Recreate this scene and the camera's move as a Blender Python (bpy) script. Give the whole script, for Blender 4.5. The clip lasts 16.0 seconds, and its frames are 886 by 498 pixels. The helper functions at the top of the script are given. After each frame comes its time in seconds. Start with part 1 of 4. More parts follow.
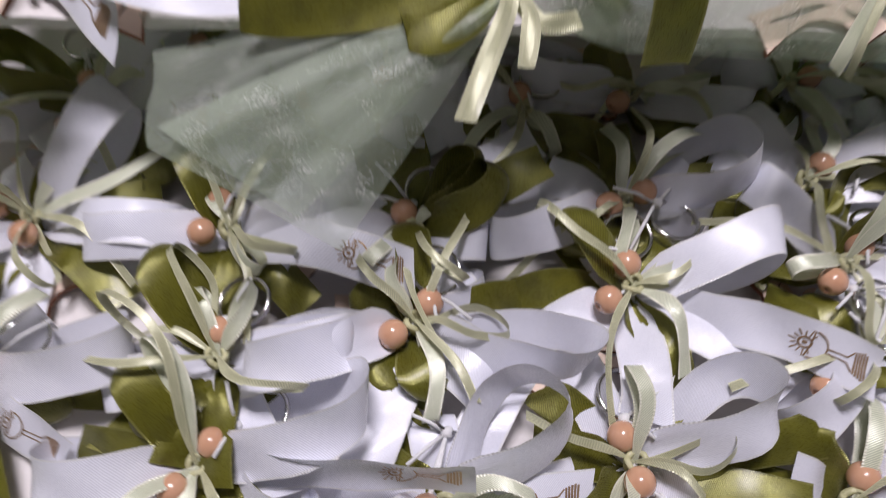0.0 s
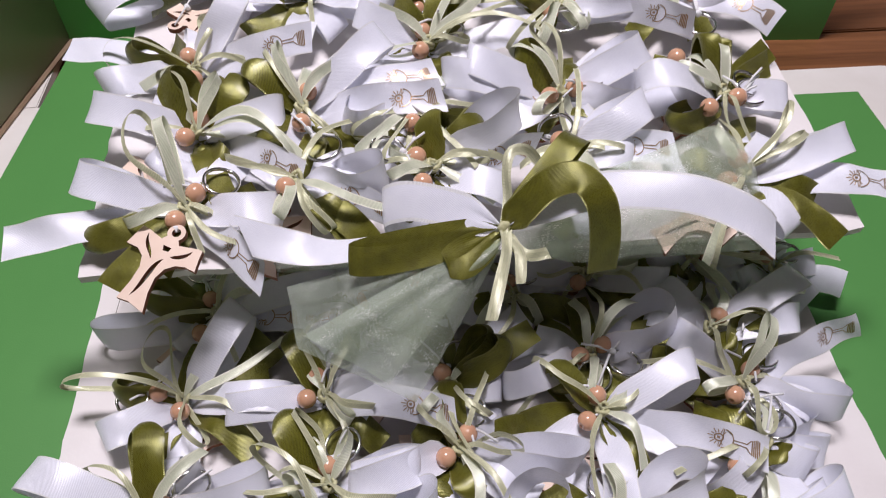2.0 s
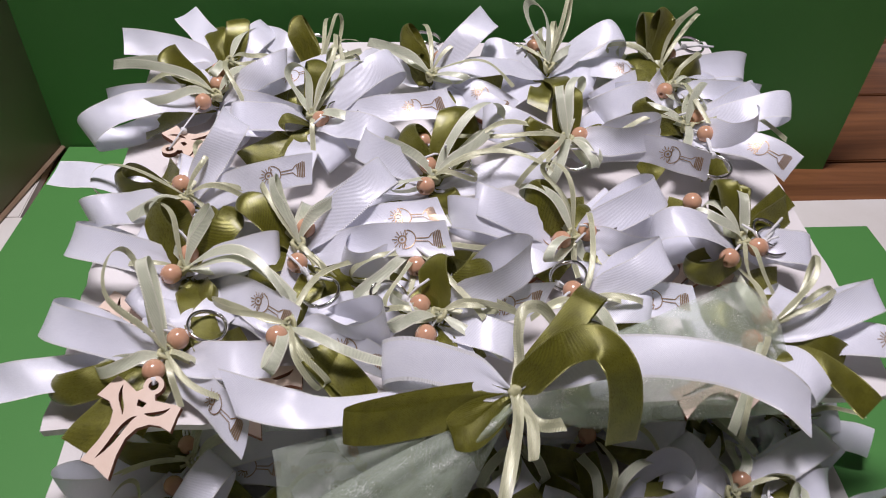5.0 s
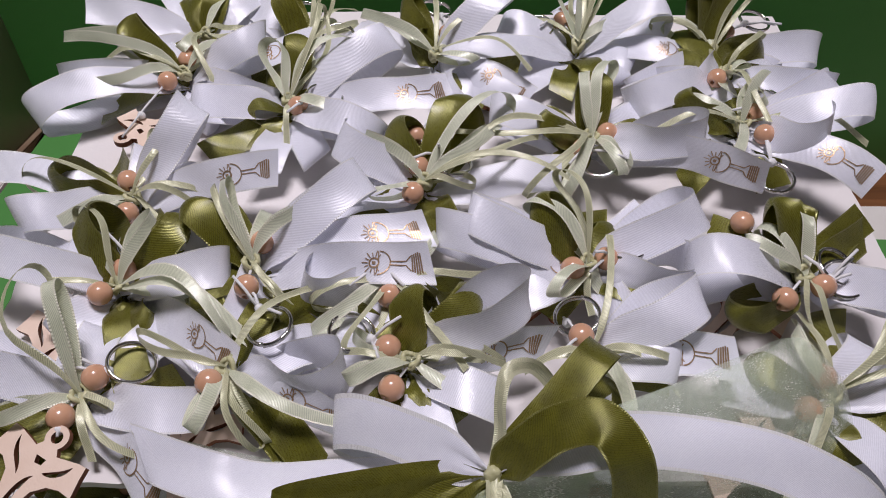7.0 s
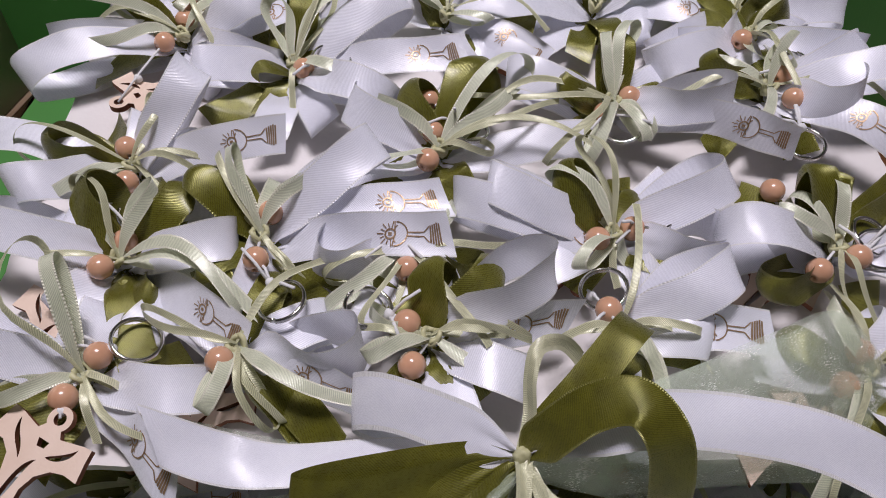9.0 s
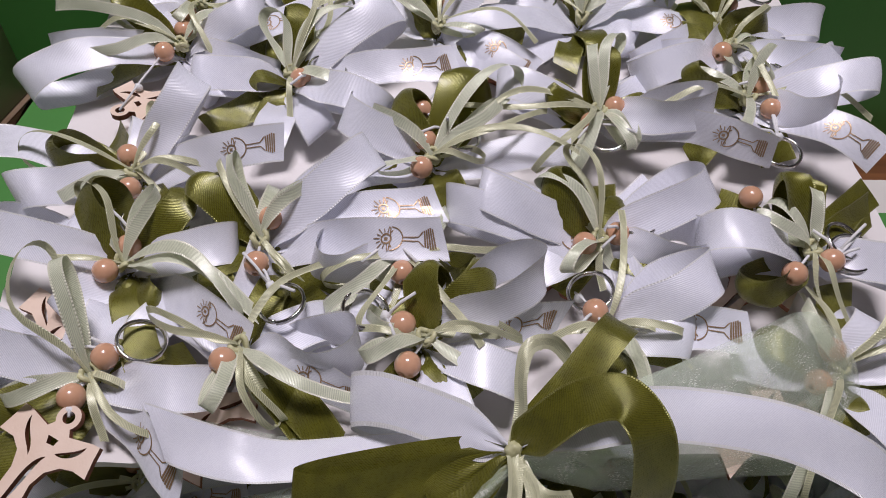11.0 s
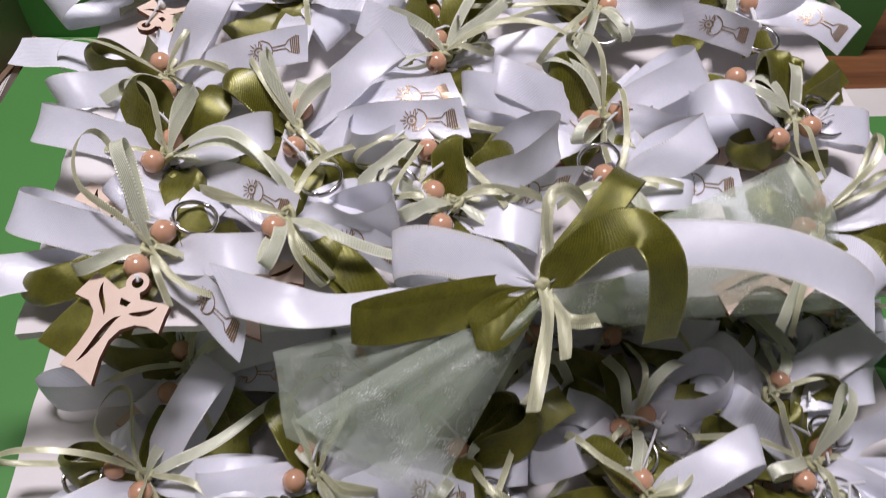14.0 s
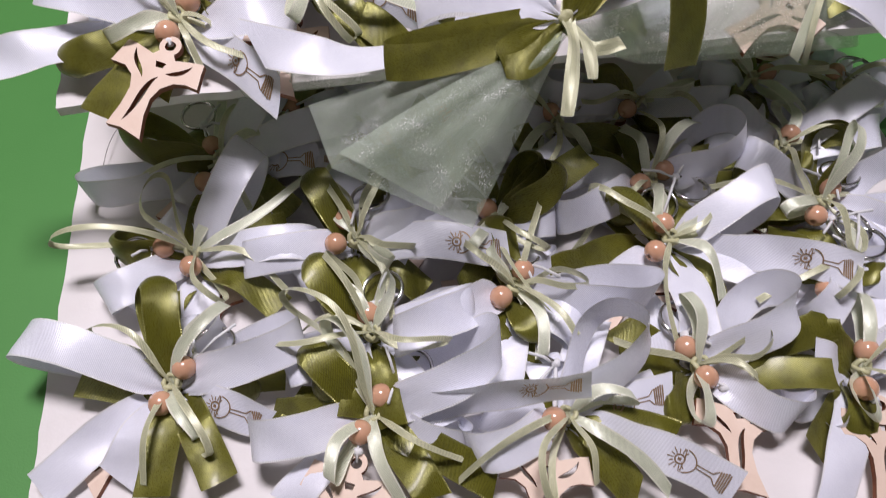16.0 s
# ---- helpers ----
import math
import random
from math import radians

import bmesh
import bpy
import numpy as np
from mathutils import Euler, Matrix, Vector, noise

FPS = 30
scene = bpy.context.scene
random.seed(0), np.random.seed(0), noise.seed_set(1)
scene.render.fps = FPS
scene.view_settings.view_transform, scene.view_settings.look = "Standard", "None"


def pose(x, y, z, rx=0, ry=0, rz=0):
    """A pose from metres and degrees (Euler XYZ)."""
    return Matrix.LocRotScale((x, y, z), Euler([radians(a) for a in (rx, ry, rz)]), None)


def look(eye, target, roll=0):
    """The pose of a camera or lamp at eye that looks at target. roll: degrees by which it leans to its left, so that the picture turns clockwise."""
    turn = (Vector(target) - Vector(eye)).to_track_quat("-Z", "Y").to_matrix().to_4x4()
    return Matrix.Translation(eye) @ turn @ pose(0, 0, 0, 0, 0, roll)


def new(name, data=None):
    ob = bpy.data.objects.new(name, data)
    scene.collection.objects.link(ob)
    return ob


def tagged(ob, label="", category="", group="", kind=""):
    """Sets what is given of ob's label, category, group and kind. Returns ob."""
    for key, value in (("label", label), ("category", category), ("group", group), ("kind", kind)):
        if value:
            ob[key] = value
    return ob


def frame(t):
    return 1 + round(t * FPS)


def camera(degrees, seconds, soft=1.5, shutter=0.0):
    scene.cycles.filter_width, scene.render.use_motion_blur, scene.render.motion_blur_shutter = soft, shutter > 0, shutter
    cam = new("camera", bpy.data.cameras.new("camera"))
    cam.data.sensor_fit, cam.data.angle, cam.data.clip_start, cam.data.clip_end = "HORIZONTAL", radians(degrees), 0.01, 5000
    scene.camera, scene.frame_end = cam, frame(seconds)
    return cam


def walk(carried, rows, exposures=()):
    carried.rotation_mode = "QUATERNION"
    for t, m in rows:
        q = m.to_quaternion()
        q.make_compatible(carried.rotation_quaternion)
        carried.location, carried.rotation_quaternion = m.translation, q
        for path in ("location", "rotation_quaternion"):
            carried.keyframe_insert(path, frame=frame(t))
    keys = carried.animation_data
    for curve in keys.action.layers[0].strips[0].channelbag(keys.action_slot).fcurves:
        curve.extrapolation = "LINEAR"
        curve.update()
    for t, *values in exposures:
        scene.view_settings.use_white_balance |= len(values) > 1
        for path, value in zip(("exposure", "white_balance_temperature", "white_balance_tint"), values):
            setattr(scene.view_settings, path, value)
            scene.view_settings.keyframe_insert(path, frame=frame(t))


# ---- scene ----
cam = camera(62.2, 16.0, soft=1.0, shutter=0.5)
METRES, EYE, TILT, LEAN, TURN = 0.5, 0.27, -61.0, -1.5, 0.0
ROWS = [
    (0.0, 0.0, 0.0, 0.0, 0.0, 0.0, -0.0),
    (0.5, -0.0223, -0.1123, 0.0104, -0.62, 5.15, 2.69),
    (1.0, -0.0484, -0.201, 0.0047, -1.24, 8.24, 4.0),
    (1.5, -0.0575, -0.2428, 0.003, -1.41, 10.33, 4.87),
    (2.0, -0.0517, -0.2709, 0.0008, -1.4, 11.46, 5.01),
    (2.5, -0.0476, -0.2901, -0.0019, -1.66, 13.62, 4.65),
    (3.0, -0.0584, -0.309, 0.0042, -2.13, 16.06, 4.0),
    (3.5, -0.0624, -0.3098, 0.0054, -1.73, 18.43, 3.48),
    (4.0, -0.0895, -0.3039, 0.0178, -3.64, 18.57, 5.65),
    (6.5, 0.0031, -0.1163, 0.1669, -0.14, 15.93, 0.08),
    (7.0, 0.0081, -0.1141, 0.1724, 0.49, 15.33, 0.57),
    (7.5, 0.0019, -0.1123, 0.1762, 0.78, 14.88, 0.09),
    (8.0, -0.0024, -0.1015, 0.1829, 0.47, 14.44, 0.28),
    (8.5, -0.0099, -0.0964, 0.1832, -0.09, 13.82, 0.59),
    (9.0, -0.0156, -0.0852, 0.1814, -0.2, 12.92, 0.91),
    (11.5, -0.022, -0.1138, 0.1742, -1.28, 13.34, 1.16),
    (12.0, -0.0227, -0.1147, 0.1715, -1.11, 13.52, 0.85),
    (12.5, -0.01, -0.1149, 0.1657, -0.83, 13.45, 1.3),
    (13.0, -0.0131, -0.1253, 0.1494, -1.08, 13.23, 1.47),
    (13.5, -0.0343, -0.1378, 0.1131, -1.3, 12.57, 2.32),
    (14.0, -0.0736, -0.149, 0.0753, -2.75, 11.47, 4.19),
    (14.5, -0.0955, -0.1613, 0.0343, -3.75, 10.18, 6.56),
    (15.0, -0.11, -0.1481, 0.0021, -3.03, 6.76, 7.36),
    (15.5, -0.1188, -0.1486, -0.0264, -2.47, 4.72, 7.52),
    (16.0, -0.1205, -0.1532, -0.0576, -2.82, 4.26, 8.05),
]
walk(cam, [(t, pose(0, 0, EYE, TILT, LEAN, TURN) @ pose(METRES * x, METRES * y, METRES * z, 90 + pitch, roll, yaw)) for t, x, y, z, yaw, pitch, roll in ROWS],
     [(0.0, -0.06), (1.0, 0.0), (4.0, -0.03), (6.5, -0.44), (12.5, -0.44), (14.0, -0.18), (16.0, 0.0)])

# ---- light ----
world = bpy.data.worlds.new("room_light")
scene.world = world
world.use_nodes = True
world.node_tree.nodes["Background"].inputs[0].default_value = (0.92, 0.94, 1.0, 1)
world.node_tree.nodes["Background"].inputs[1].default_value = 0.03


def area(name, eye, target, sx, sy, watts, colour):
    data = bpy.data.lights.new(name, "AREA")
    data.shape, data.size, data.size_y, data.energy, data.color = "RECTANGLE", sx, sy, watts, colour
    ob = new(name, data)
    ob.matrix_world = look(eye, target)
    return ob


LAMP = (-0.07, 0.37, 1.72)
area("ceiling_lamp_light", LAMP, (LAMP[0], LAMP[1] - 0.001, 0), 0.46, 0.30, 32, (0.975, 0.905, 1.0))


# ---- materials ----
def material(name):
    m = bpy.data.materials.new(name)
    m.use_nodes = True
    nt = m.node_tree
    return m, nt, nt.nodes["Principled BSDF"]


def node(nt, kind, **values):
    n = nt.nodes.new(kind)
    for key, value in values.items():
        n.inputs[key.replace("_", " ")].default_value = value
    return n


def mottled(name, dark, light, scale, rough=0.5, bump=0.0, fine=0.0, coords="Object", metallic=0.0, detail=6.0):
    """A surface whose colour wanders between two tones, with fine relief."""
    m, nt, p = material(name)
    tc = nt.nodes.new("ShaderNodeTexCoord")
    n = node(nt, "ShaderNodeTexNoise", Scale=scale, Detail=detail, Roughness=0.6)
    nt.links.new(tc.outputs[coords], n.inputs["Vector"])
    ramp = nt.nodes.new("ShaderNodeValToRGB")
    ramp.color_ramp.elements[0].position, ramp.color_ramp.elements[1].position = 0.3, 0.7
    ramp.color_ramp.elements[0].color, ramp.color_ramp.elements[1].color = (*dark, 1), (*light, 1)
    nt.links.new(n.outputs["Fac"], ramp.inputs["Fac"])
    nt.links.new(ramp.outputs["Color"], p.inputs["Base Color"])
    p.inputs["Roughness"].default_value, p.inputs["Metallic"].default_value = rough, metallic
    if bump:
        f = node(nt, "ShaderNodeTexNoise", Scale=fine, Detail=4.0)
        nt.links.new(tc.outputs[coords], f.inputs["Vector"])
        b = node(nt, "ShaderNodeBump", Strength=bump, Distance=0.0006)
        nt.links.new(f.outputs["Fac"], b.inputs["Height"])
        nt.links.new(b.outputs["Normal"], p.inputs["Normal"])
    return m


def satin(name, tone, shade, rough, width, glow=0.25, metal=0.0, twill=1.0, depth=0.1, aniso=0.5):
    """Woven satin ribbon: fine ribs across, a stitched edge, some light coming through. UV is in metres."""
    m, nt, p = material(name)
    uv = nt.nodes.new("ShaderNodeUVMap")
    sep = nt.nodes.new("ShaderNodeSeparateXYZ")
    nt.links.new(uv.outputs["UV"], sep.inputs["Vector"])
    wave = node(nt, "ShaderNodeTexWave", Scale=260.0, Distortion=0.3, Detail=1.0)
    wave.bands_direction = "DIAGONAL"
    stretch = nt.nodes.new("ShaderNodeMapping")
    stretch.inputs["Scale"].default_value = (5.2 / twill, 3.2 / twill, 1.0)
    nt.links.new(uv.outputs["UV"], stretch.inputs["Vector"])
    nt.links.new(stretch.outputs[0], wave.inputs["Vector"])
    grain = node(nt, "ShaderNodeTexNoise", Scale=130.0, Detail=3.0)
    nt.links.new(uv.outputs["UV"], grain.inputs["Vector"])
    ramp = nt.nodes.new("ShaderNodeValToRGB")
    ramp.color_ramp.elements[0].color, ramp.color_ramp.elements[1].color = (*shade, 1), (*tone, 1)
    ramp.color_ramp.elements[0].position, ramp.color_ramp.elements[1].position = 0.25, 0.6
    nt.links.new(grain.outputs["Fac"], ramp.inputs["Fac"])
    # selvedge: |v| close to half the width
    ab = nt.nodes.new("ShaderNodeMath"); ab.operation = "ABSOLUTE"
    nt.links.new(sep.outputs["Y"], ab.inputs[0])
    edge = nt.nodes.new("ShaderNodeMath"); edge.operation = "GREATER_THAN"
    edge.inputs[1].default_value = width / 2 - min(0.0007, width * 0.12)
    nt.links.new(ab.outputs[0], edge.inputs[0])
    stitch = nt.nodes.new("ShaderNodeMath"); stitch.operation = "MULTIPLY"
    stitch.inputs[1].default_value = 9000.0
    nt.links.new(sep.outputs["X"], stitch.inputs[0])
    sine = nt.nodes.new("ShaderNodeMath"); sine.operation = "SINE"
    nt.links.new(stitch.outputs[0], sine.inputs[0])
    mul = nt.nodes.new("ShaderNodeMath"); mul.operation = "MULTIPLY"
    nt.links.new(sine.outputs[0], mul.inputs[0]); nt.links.new(edge.outputs[0], mul.inputs[1])
    add = nt.nodes.new("ShaderNodeMath"); add.operation = "MULTIPLY_ADD"
    add.inputs[1].default_value = 0.35
    nt.links.new(wave.outputs["Fac"], add.inputs[0]); nt.links.new(mul.outputs[0], add.inputs[2])
    tan = nt.nodes.new("ShaderNodeTangent")
    tan.direction_type, tan.uv_map = "UV_MAP", "UVMap"
    nt.links.new(tan.outputs[0], p.inputs["Tangent"])
    p.inputs["Anisotropic Rotation"].default_value = 0.25
    b = node(nt, "ShaderNodeBump", Strength=0.5, Distance=0.00018 * twill ** 1.5)
    hem = nt.nodes.new("ShaderNodeMix"); hem.data_type = "RGBA"
    hem.inputs["B"].default_value = (*[min(1.25 * c + 0.03, 0.9) for c in tone], 1)
    # uneven sparkle of single threads, in roughness, relief and painted into the colour
    lay = nt.nodes.new("ShaderNodeMapping")
    lay.inputs["Scale"].default_value = (900.0, 2600.0, 1.0)
    lay.inputs["Rotation"].default_value = (0, 0, 0.55)
    nt.links.new(uv.outputs["UV"], lay.inputs["Vector"])
    speck = node(nt, "ShaderNodeTexNoise", Scale=1.0, Detail=2.0, Roughness=0.7)
    nt.links.new(lay.outputs[0], speck.inputs["Vector"])
    yarn = nt.nodes.new("ShaderNodeMapRange")
    yarn.inputs["From Min"].default_value, yarn.inputs["From Max"].default_value = 0.3, 0.7
    yarn.inputs["To Min"].default_value, yarn.inputs["To Max"].default_value = rough + 0.12, rough - 0.10
    nt.links.new(speck.outputs["Fac"], yarn.inputs["Value"])
    nt.links.new(yarn.outputs["Result"], p.inputs["Roughness"])
    relief = nt.nodes.new("ShaderNodeMath"); relief.operation = "MULTIPLY_ADD"
    relief.inputs[1].default_value = 0.5
    nt.links.new(speck.outputs["Fac"], relief.inputs[0]); nt.links.new(add.outputs[0], relief.inputs[2])
    nt.links.new(relief.outputs[0], b.inputs["Height"])
    # rib and thread highlights painted as lighter and darker base colour
    blend = nt.nodes.new("ShaderNodeMath"); blend.operation = "MULTIPLY_ADD"
    blend.inputs[1].default_value = 0.9
    nt.links.new(speck.outputs["Fac"], blend.inputs[0]); nt.links.new(wave.outputs["Fac"], blend.inputs[2])
    weft = nt.nodes.new("ShaderNodeMapRange")
    weft.inputs["From Min"].default_value, weft.inputs["From Max"].default_value = 0.25, 1.25
    weft.inputs["To Min"].default_value, weft.inputs["To Max"].default_value = 1 - depth, 1 + depth
    nt.links.new(blend.outputs[0], weft.inputs["Value"])
    woven = nt.nodes.new("ShaderNodeVectorMath"); woven.operation = "SCALE"
    nt.links.new(ramp.outputs["Color"], woven.inputs[0]); nt.links.new(weft.outputs["Result"], woven.inputs["Scale"])
    nt.links.new(edge.outputs[0], hem.inputs["Factor"]); nt.links.new(woven.outputs[0], hem.inputs["A"])
    nt.links.new(hem.outputs["Result"], p.inputs["Base Color"])
    nt.links.new(b.outputs["Normal"], p.inputs["Normal"])
    p.inputs["Metallic"].default_value = metal
    p.inputs["Anisotropic"].default_value = aniso
    p.inputs["Specular IOR Level"].default_value = 0.85
    p.inputs["Sheen Weight"].default_value = 0.15
    p.inputs["Coat Weight"].default_value, p.inputs["Coat Roughness"].default_value = 0.35, 0.24
    tr = nt.nodes.new("ShaderNodeBsdfTranslucent")
    nt.links.new(ramp.outputs["Color"], tr.inputs["Color"])
    mix = nt.nodes.new("ShaderNodeMixShader")
    mix.inputs[0].default_value = glow
    nt.links.new(p.outputs[0], mix.inputs[1]); nt.links.new(tr.outputs[0], mix.inputs[2])
    nt.links.new(mix.outputs[0], nt.nodes["Material Output"].inputs["Surface"])
    return m


WIDTH = {"W": 0.0178, "O": 0.0155, "S": 0.0058, "N": 0.0031}
white_satin = satin("white_satin", (0.87, 0.88, 0.96), (0.83, 0.84, 0.93), 0.27, WIDTH["W"], 0.16, 0.0, 1.25, 0.11)
olive_satin = satin("olive_satin", (0.160, 0.155, 0.012), (0.100, 0.097, 0.007), 0.31, WIDTH["O"], 0.12, 0.42, 1.4, 0.36)
sage_satin = satin("sage_satin", (0.70, 0.73, 0.56), (0.57, 0.61, 0.44), 0.34, WIDTH["S"], 0.18, 0.12, 1.2, 0.25)
narrow_satin = satin("pale_green_satin", (0.56, 0.56, 0.37), (0.41, 0.42, 0.25), 0.36, WIDTH["N"], 0.14, 0.2, 1.2, 0.35)
SATIN = {"W": white_satin, "O": olive_satin, "S": sage_satin, "N": narrow_satin}

binding_mat = mottled("binding_thread", (0.48, 0.47, 0.26), (0.60, 0.585, 0.36), 300.0, 0.4, 0.4, 1500.0)
foam_board = mottled("white_board", (0.70, 0.66, 0.64), (0.80, 0.77, 0.75), 9.0, 0.75, 0.25, 350.0)
board_core = mottled("board_core", (0.72, 0.70, 0.67), (0.84, 0.82, 0.80), 60.0, 0.9, 0.6, 700.0)
green_card = mottled("green_card", (0.070, 0.240, 0.052), (0.082, 0.262, 0.060), 5.0, 0.55, 0.15, 900.0)
white_card = mottled("white_card", (0.66, 0.62, 0.57), (0.76, 0.73, 0.69), 12.0, 0.6, 0.2, 500.0)
bead_mat = mottled("tan_bead", (0.56, 0.30, 0.18), (0.64, 0.37, 0.235), 160.0, 0.22, 0.06, 500.0)
bead_mat.node_tree.nodes["Principled BSDF"].inputs["Coat Weight"].default_value = 0.5
bead_mat.node_tree.nodes["Principled BSDF"].inputs["Coat Roughness"].default_value = 0.12
plywood = mottled("pale_plywood", (0.72, 0.55, 0.43), (0.80, 0.64, 0.52), 70.0, 0.6, 0.2, 600.0)
burnt = mottled("laser_burnt_edge", (0.16, 0.055, 0.025), (0.30, 0.11, 0.05), 240.0, 0.7)
steel = mottled("nickel_steel", (0.60, 0.58, 0.57), (0.72, 0.71, 0.70), 200.0, 0.14, metallic=1.0)
gold = mottled("gold_foil", (0.34, 0.215, 0.125), (0.55, 0.385, 0.24), 300.0, 0.34, 0.3, 900.0, metallic=0.6)
cord_mat = mottled("white_cord", (0.72, 0.72, 0.72), (0.84, 0.84, 0.84), 800.0, 0.75, 0.6, 2500.0)
cloth = mottled("white_cloth", (0.70, 0.70, 0.74), (0.80, 0.80, 0.84), 14.0, 0.85, 0.3, 900.0)
plaster = mottled("painted_plaster", (0.24, 0.23, 0.22), (0.30, 0.29, 0.28), 3.0, 0.9, 0.2, 120.0)
hair = mottled("dark_thread", (0.06, 0.05, 0.04), (0.10, 0.08, 0.06), 100.0, 0.6)


def wood_material(name):
    m, nt, p = material(name)
    tc = nt.nodes.new("ShaderNodeTexCoord")
    info = nt.nodes.new("ShaderNodeObjectInfo")
    mp = nt.nodes.new("ShaderNodeMapping")
    mp.inputs["Scale"].default_value = (3.0, 60.0, 60.0)
    nt.links.new(tc.outputs["Object"], mp.inputs["Vector"])
    shift = nt.nodes.new("ShaderNodeVectorMath"); shift.operation = "ADD"
    nt.links.new(mp.outputs[0], shift.inputs[0])
    big = nt.nodes.new("ShaderNodeMath"); big.operation = "MULTIPLY"; big.inputs[1].default_value = 40.0
    nt.links.new(info.outputs["Random"], big.inputs[0]); nt.links.new(big.outputs[0], shift.inputs[1])
    n = node(nt, "ShaderNodeTexNoise", Scale=1.0, Detail=8.0, Roughness=0.65, Distortion=0.6)
    nt.links.new(shift.outputs[0], n.inputs["Vector"])
    ramp = nt.nodes.new("ShaderNodeValToRGB")
    e = ramp.color_ramp.elements
    e[0].position, e[0].color = 0.3, (0.085, 0.032, 0.013, 1)
    e[1].position, e[1].color = 0.72, (0.30, 0.125, 0.05, 1)
    nt.links.new(n.outputs["Fac"], ramp.inputs["Fac"])
    nt.links.new(ramp.outputs["Color"], p.inputs["Base Color"])
    p.inputs["Roughness"].default_value = 0.38
    b = node(nt, "ShaderNodeBump", Strength=0.2, Distance=0.0008)
    nt.links.new(n.outputs["Fac"], b.inputs["Height"]); nt.links.new(b.outputs["Normal"], p.inputs["Normal"])
    return m


table_wood = wood_material("reddish_pine")


def organza_material():
    """Sheer woven net: mostly clear, pale green, with glints of its threads painted in."""
    m, nt, p = material("green_organza")
    uv = nt.nodes.new("ShaderNodeUVMap")
    threads = []
    for turn in ("X", "Y"):
        w1 = node(nt, "ShaderNodeTexWave", Scale=1000.0, Distortion=1.0, Detail=2.0)
        w1.bands_direction = turn
        nt.links.new(uv.outputs["UV"], w1.inputs["Vector"])
        threads.append(w1)
    top = nt.nodes.new("ShaderNodeMath"); top.operation = "MAXIMUM"
    nt.links.new(threads[0].outputs["Fac"], top.inputs[0]); nt.links.new(threads[1].outputs["Fac"], top.inputs[1])
    n = node(nt, "ShaderNodeTexNoise", Scale=45.0, Detail=4.0)
    nt.links.new(uv.outputs["UV"], n.inputs["Vector"])
    mul = nt.nodes.new("ShaderNodeMath"); mul.operation = "MULTIPLY"
    nt.links.new(top.outputs[0], mul.inputs[0]); nt.links.new(n.outputs["Fac"], mul.inputs[1])
    fac = nt.nodes.new("ShaderNodeMath"); fac.operation = "MULTIPLY_ADD"
    fac.inputs[1].default_value, fac.inputs[2].default_value = 0.55, 0.10
    nt.links.new(mul.outputs[0], fac.inputs[0])
    lie = nt.nodes.new("ShaderNodeMapping")
    lie.inputs["Scale"].default_value = (800.0, 1900.0, 1.0)
    nt.links.new(uv.outputs["UV"], lie.inputs["Vector"])
    dash = node(nt, "ShaderNodeTexNoise", Scale=1.0, Detail=1.0)
    nt.links.new(lie.outputs[0], dash.inputs["Vector"])
    zone = node(nt, "ShaderNodeTexNoise", Scale=60.0, Detail=2.0)
    nt.links.new(uv.outputs["UV"], zone.inputs["Vector"])
    both = nt.nodes.new("ShaderNodeMath"); both.operation = "MULTIPLY"
    nt.links.new(dash.outputs["Fac"], both.inputs[0]); nt.links.new(zone.outputs["Fac"], both.inputs[1])
    # painted glints: whiter, denser dashes where both noises run high
    glint = nt.nodes.new("ShaderNodeMath"); glint.operation = "GREATER_THAN"; glint.inputs[1].default_value = 0.37
    nt.links.new(both.outputs[0], glint.inputs[0])
    total = nt.nodes.new("ShaderNodeMath"); total.operation = "MULTIPLY_ADD"; total.inputs[1].default_value = 0.5
    nt.links.new(glint.outputs[0], total.inputs[0]); nt.links.new(fac.outputs[0], total.inputs[2])
    tint = nt.nodes.new("ShaderNodeMix"); tint.data_type = "RGBA"
    tint.inputs["A"].default_value, tint.inputs["B"].default_value = (0.82, 0.94, 0.75, 1), (0.96, 0.98, 0.93, 1)
    nt.links.new(glint.outputs[0], tint.inputs["Factor"]); nt.links.new(tint.outputs["Result"], p.inputs["Base Color"])
    p.inputs["Roughness"].default_value = 0.28
    p.inputs["Specular IOR Level"].default_value = 0.9
    p.inputs["Sheen Weight"].default_value = 0.5
    b = node(nt, "ShaderNodeBump", Strength=0.5, Distance=0.0002)
    nt.links.new(mul.outputs[0], b.inputs["Height"]); nt.links.new(b.outputs["Normal"], p.inputs["Normal"])
    through_light = nt.nodes.new("ShaderNodeBsdfTranslucent")
    nt.links.new(tint.outputs["Result"], through_light.inputs["Color"])
    cloth_mix = nt.nodes.new("ShaderNodeMixShader")
    cloth_mix.inputs[0].default_value = 0.45
    nt.links.new(p.outputs[0], cloth_mix.inputs[1]); nt.links.new(through_light.outputs[0], cloth_mix.inputs[2])
    clear = nt.nodes.new("ShaderNodeBsdfTransparent")
    net = nt.nodes.new("ShaderNodeMixShader")
    net.inputs[0].default_value = 0.4
    nt.links.new(total.outputs[0], net.inputs[0])
    nt.links.new(clear.outputs[0], net.inputs[1]); nt.links.new(cloth_mix.outputs[0], net.inputs[2])
    nt.links.new(net.outputs[0], nt.nodes["Material Output"].inputs["Surface"])
    return m


organza = organza_material()


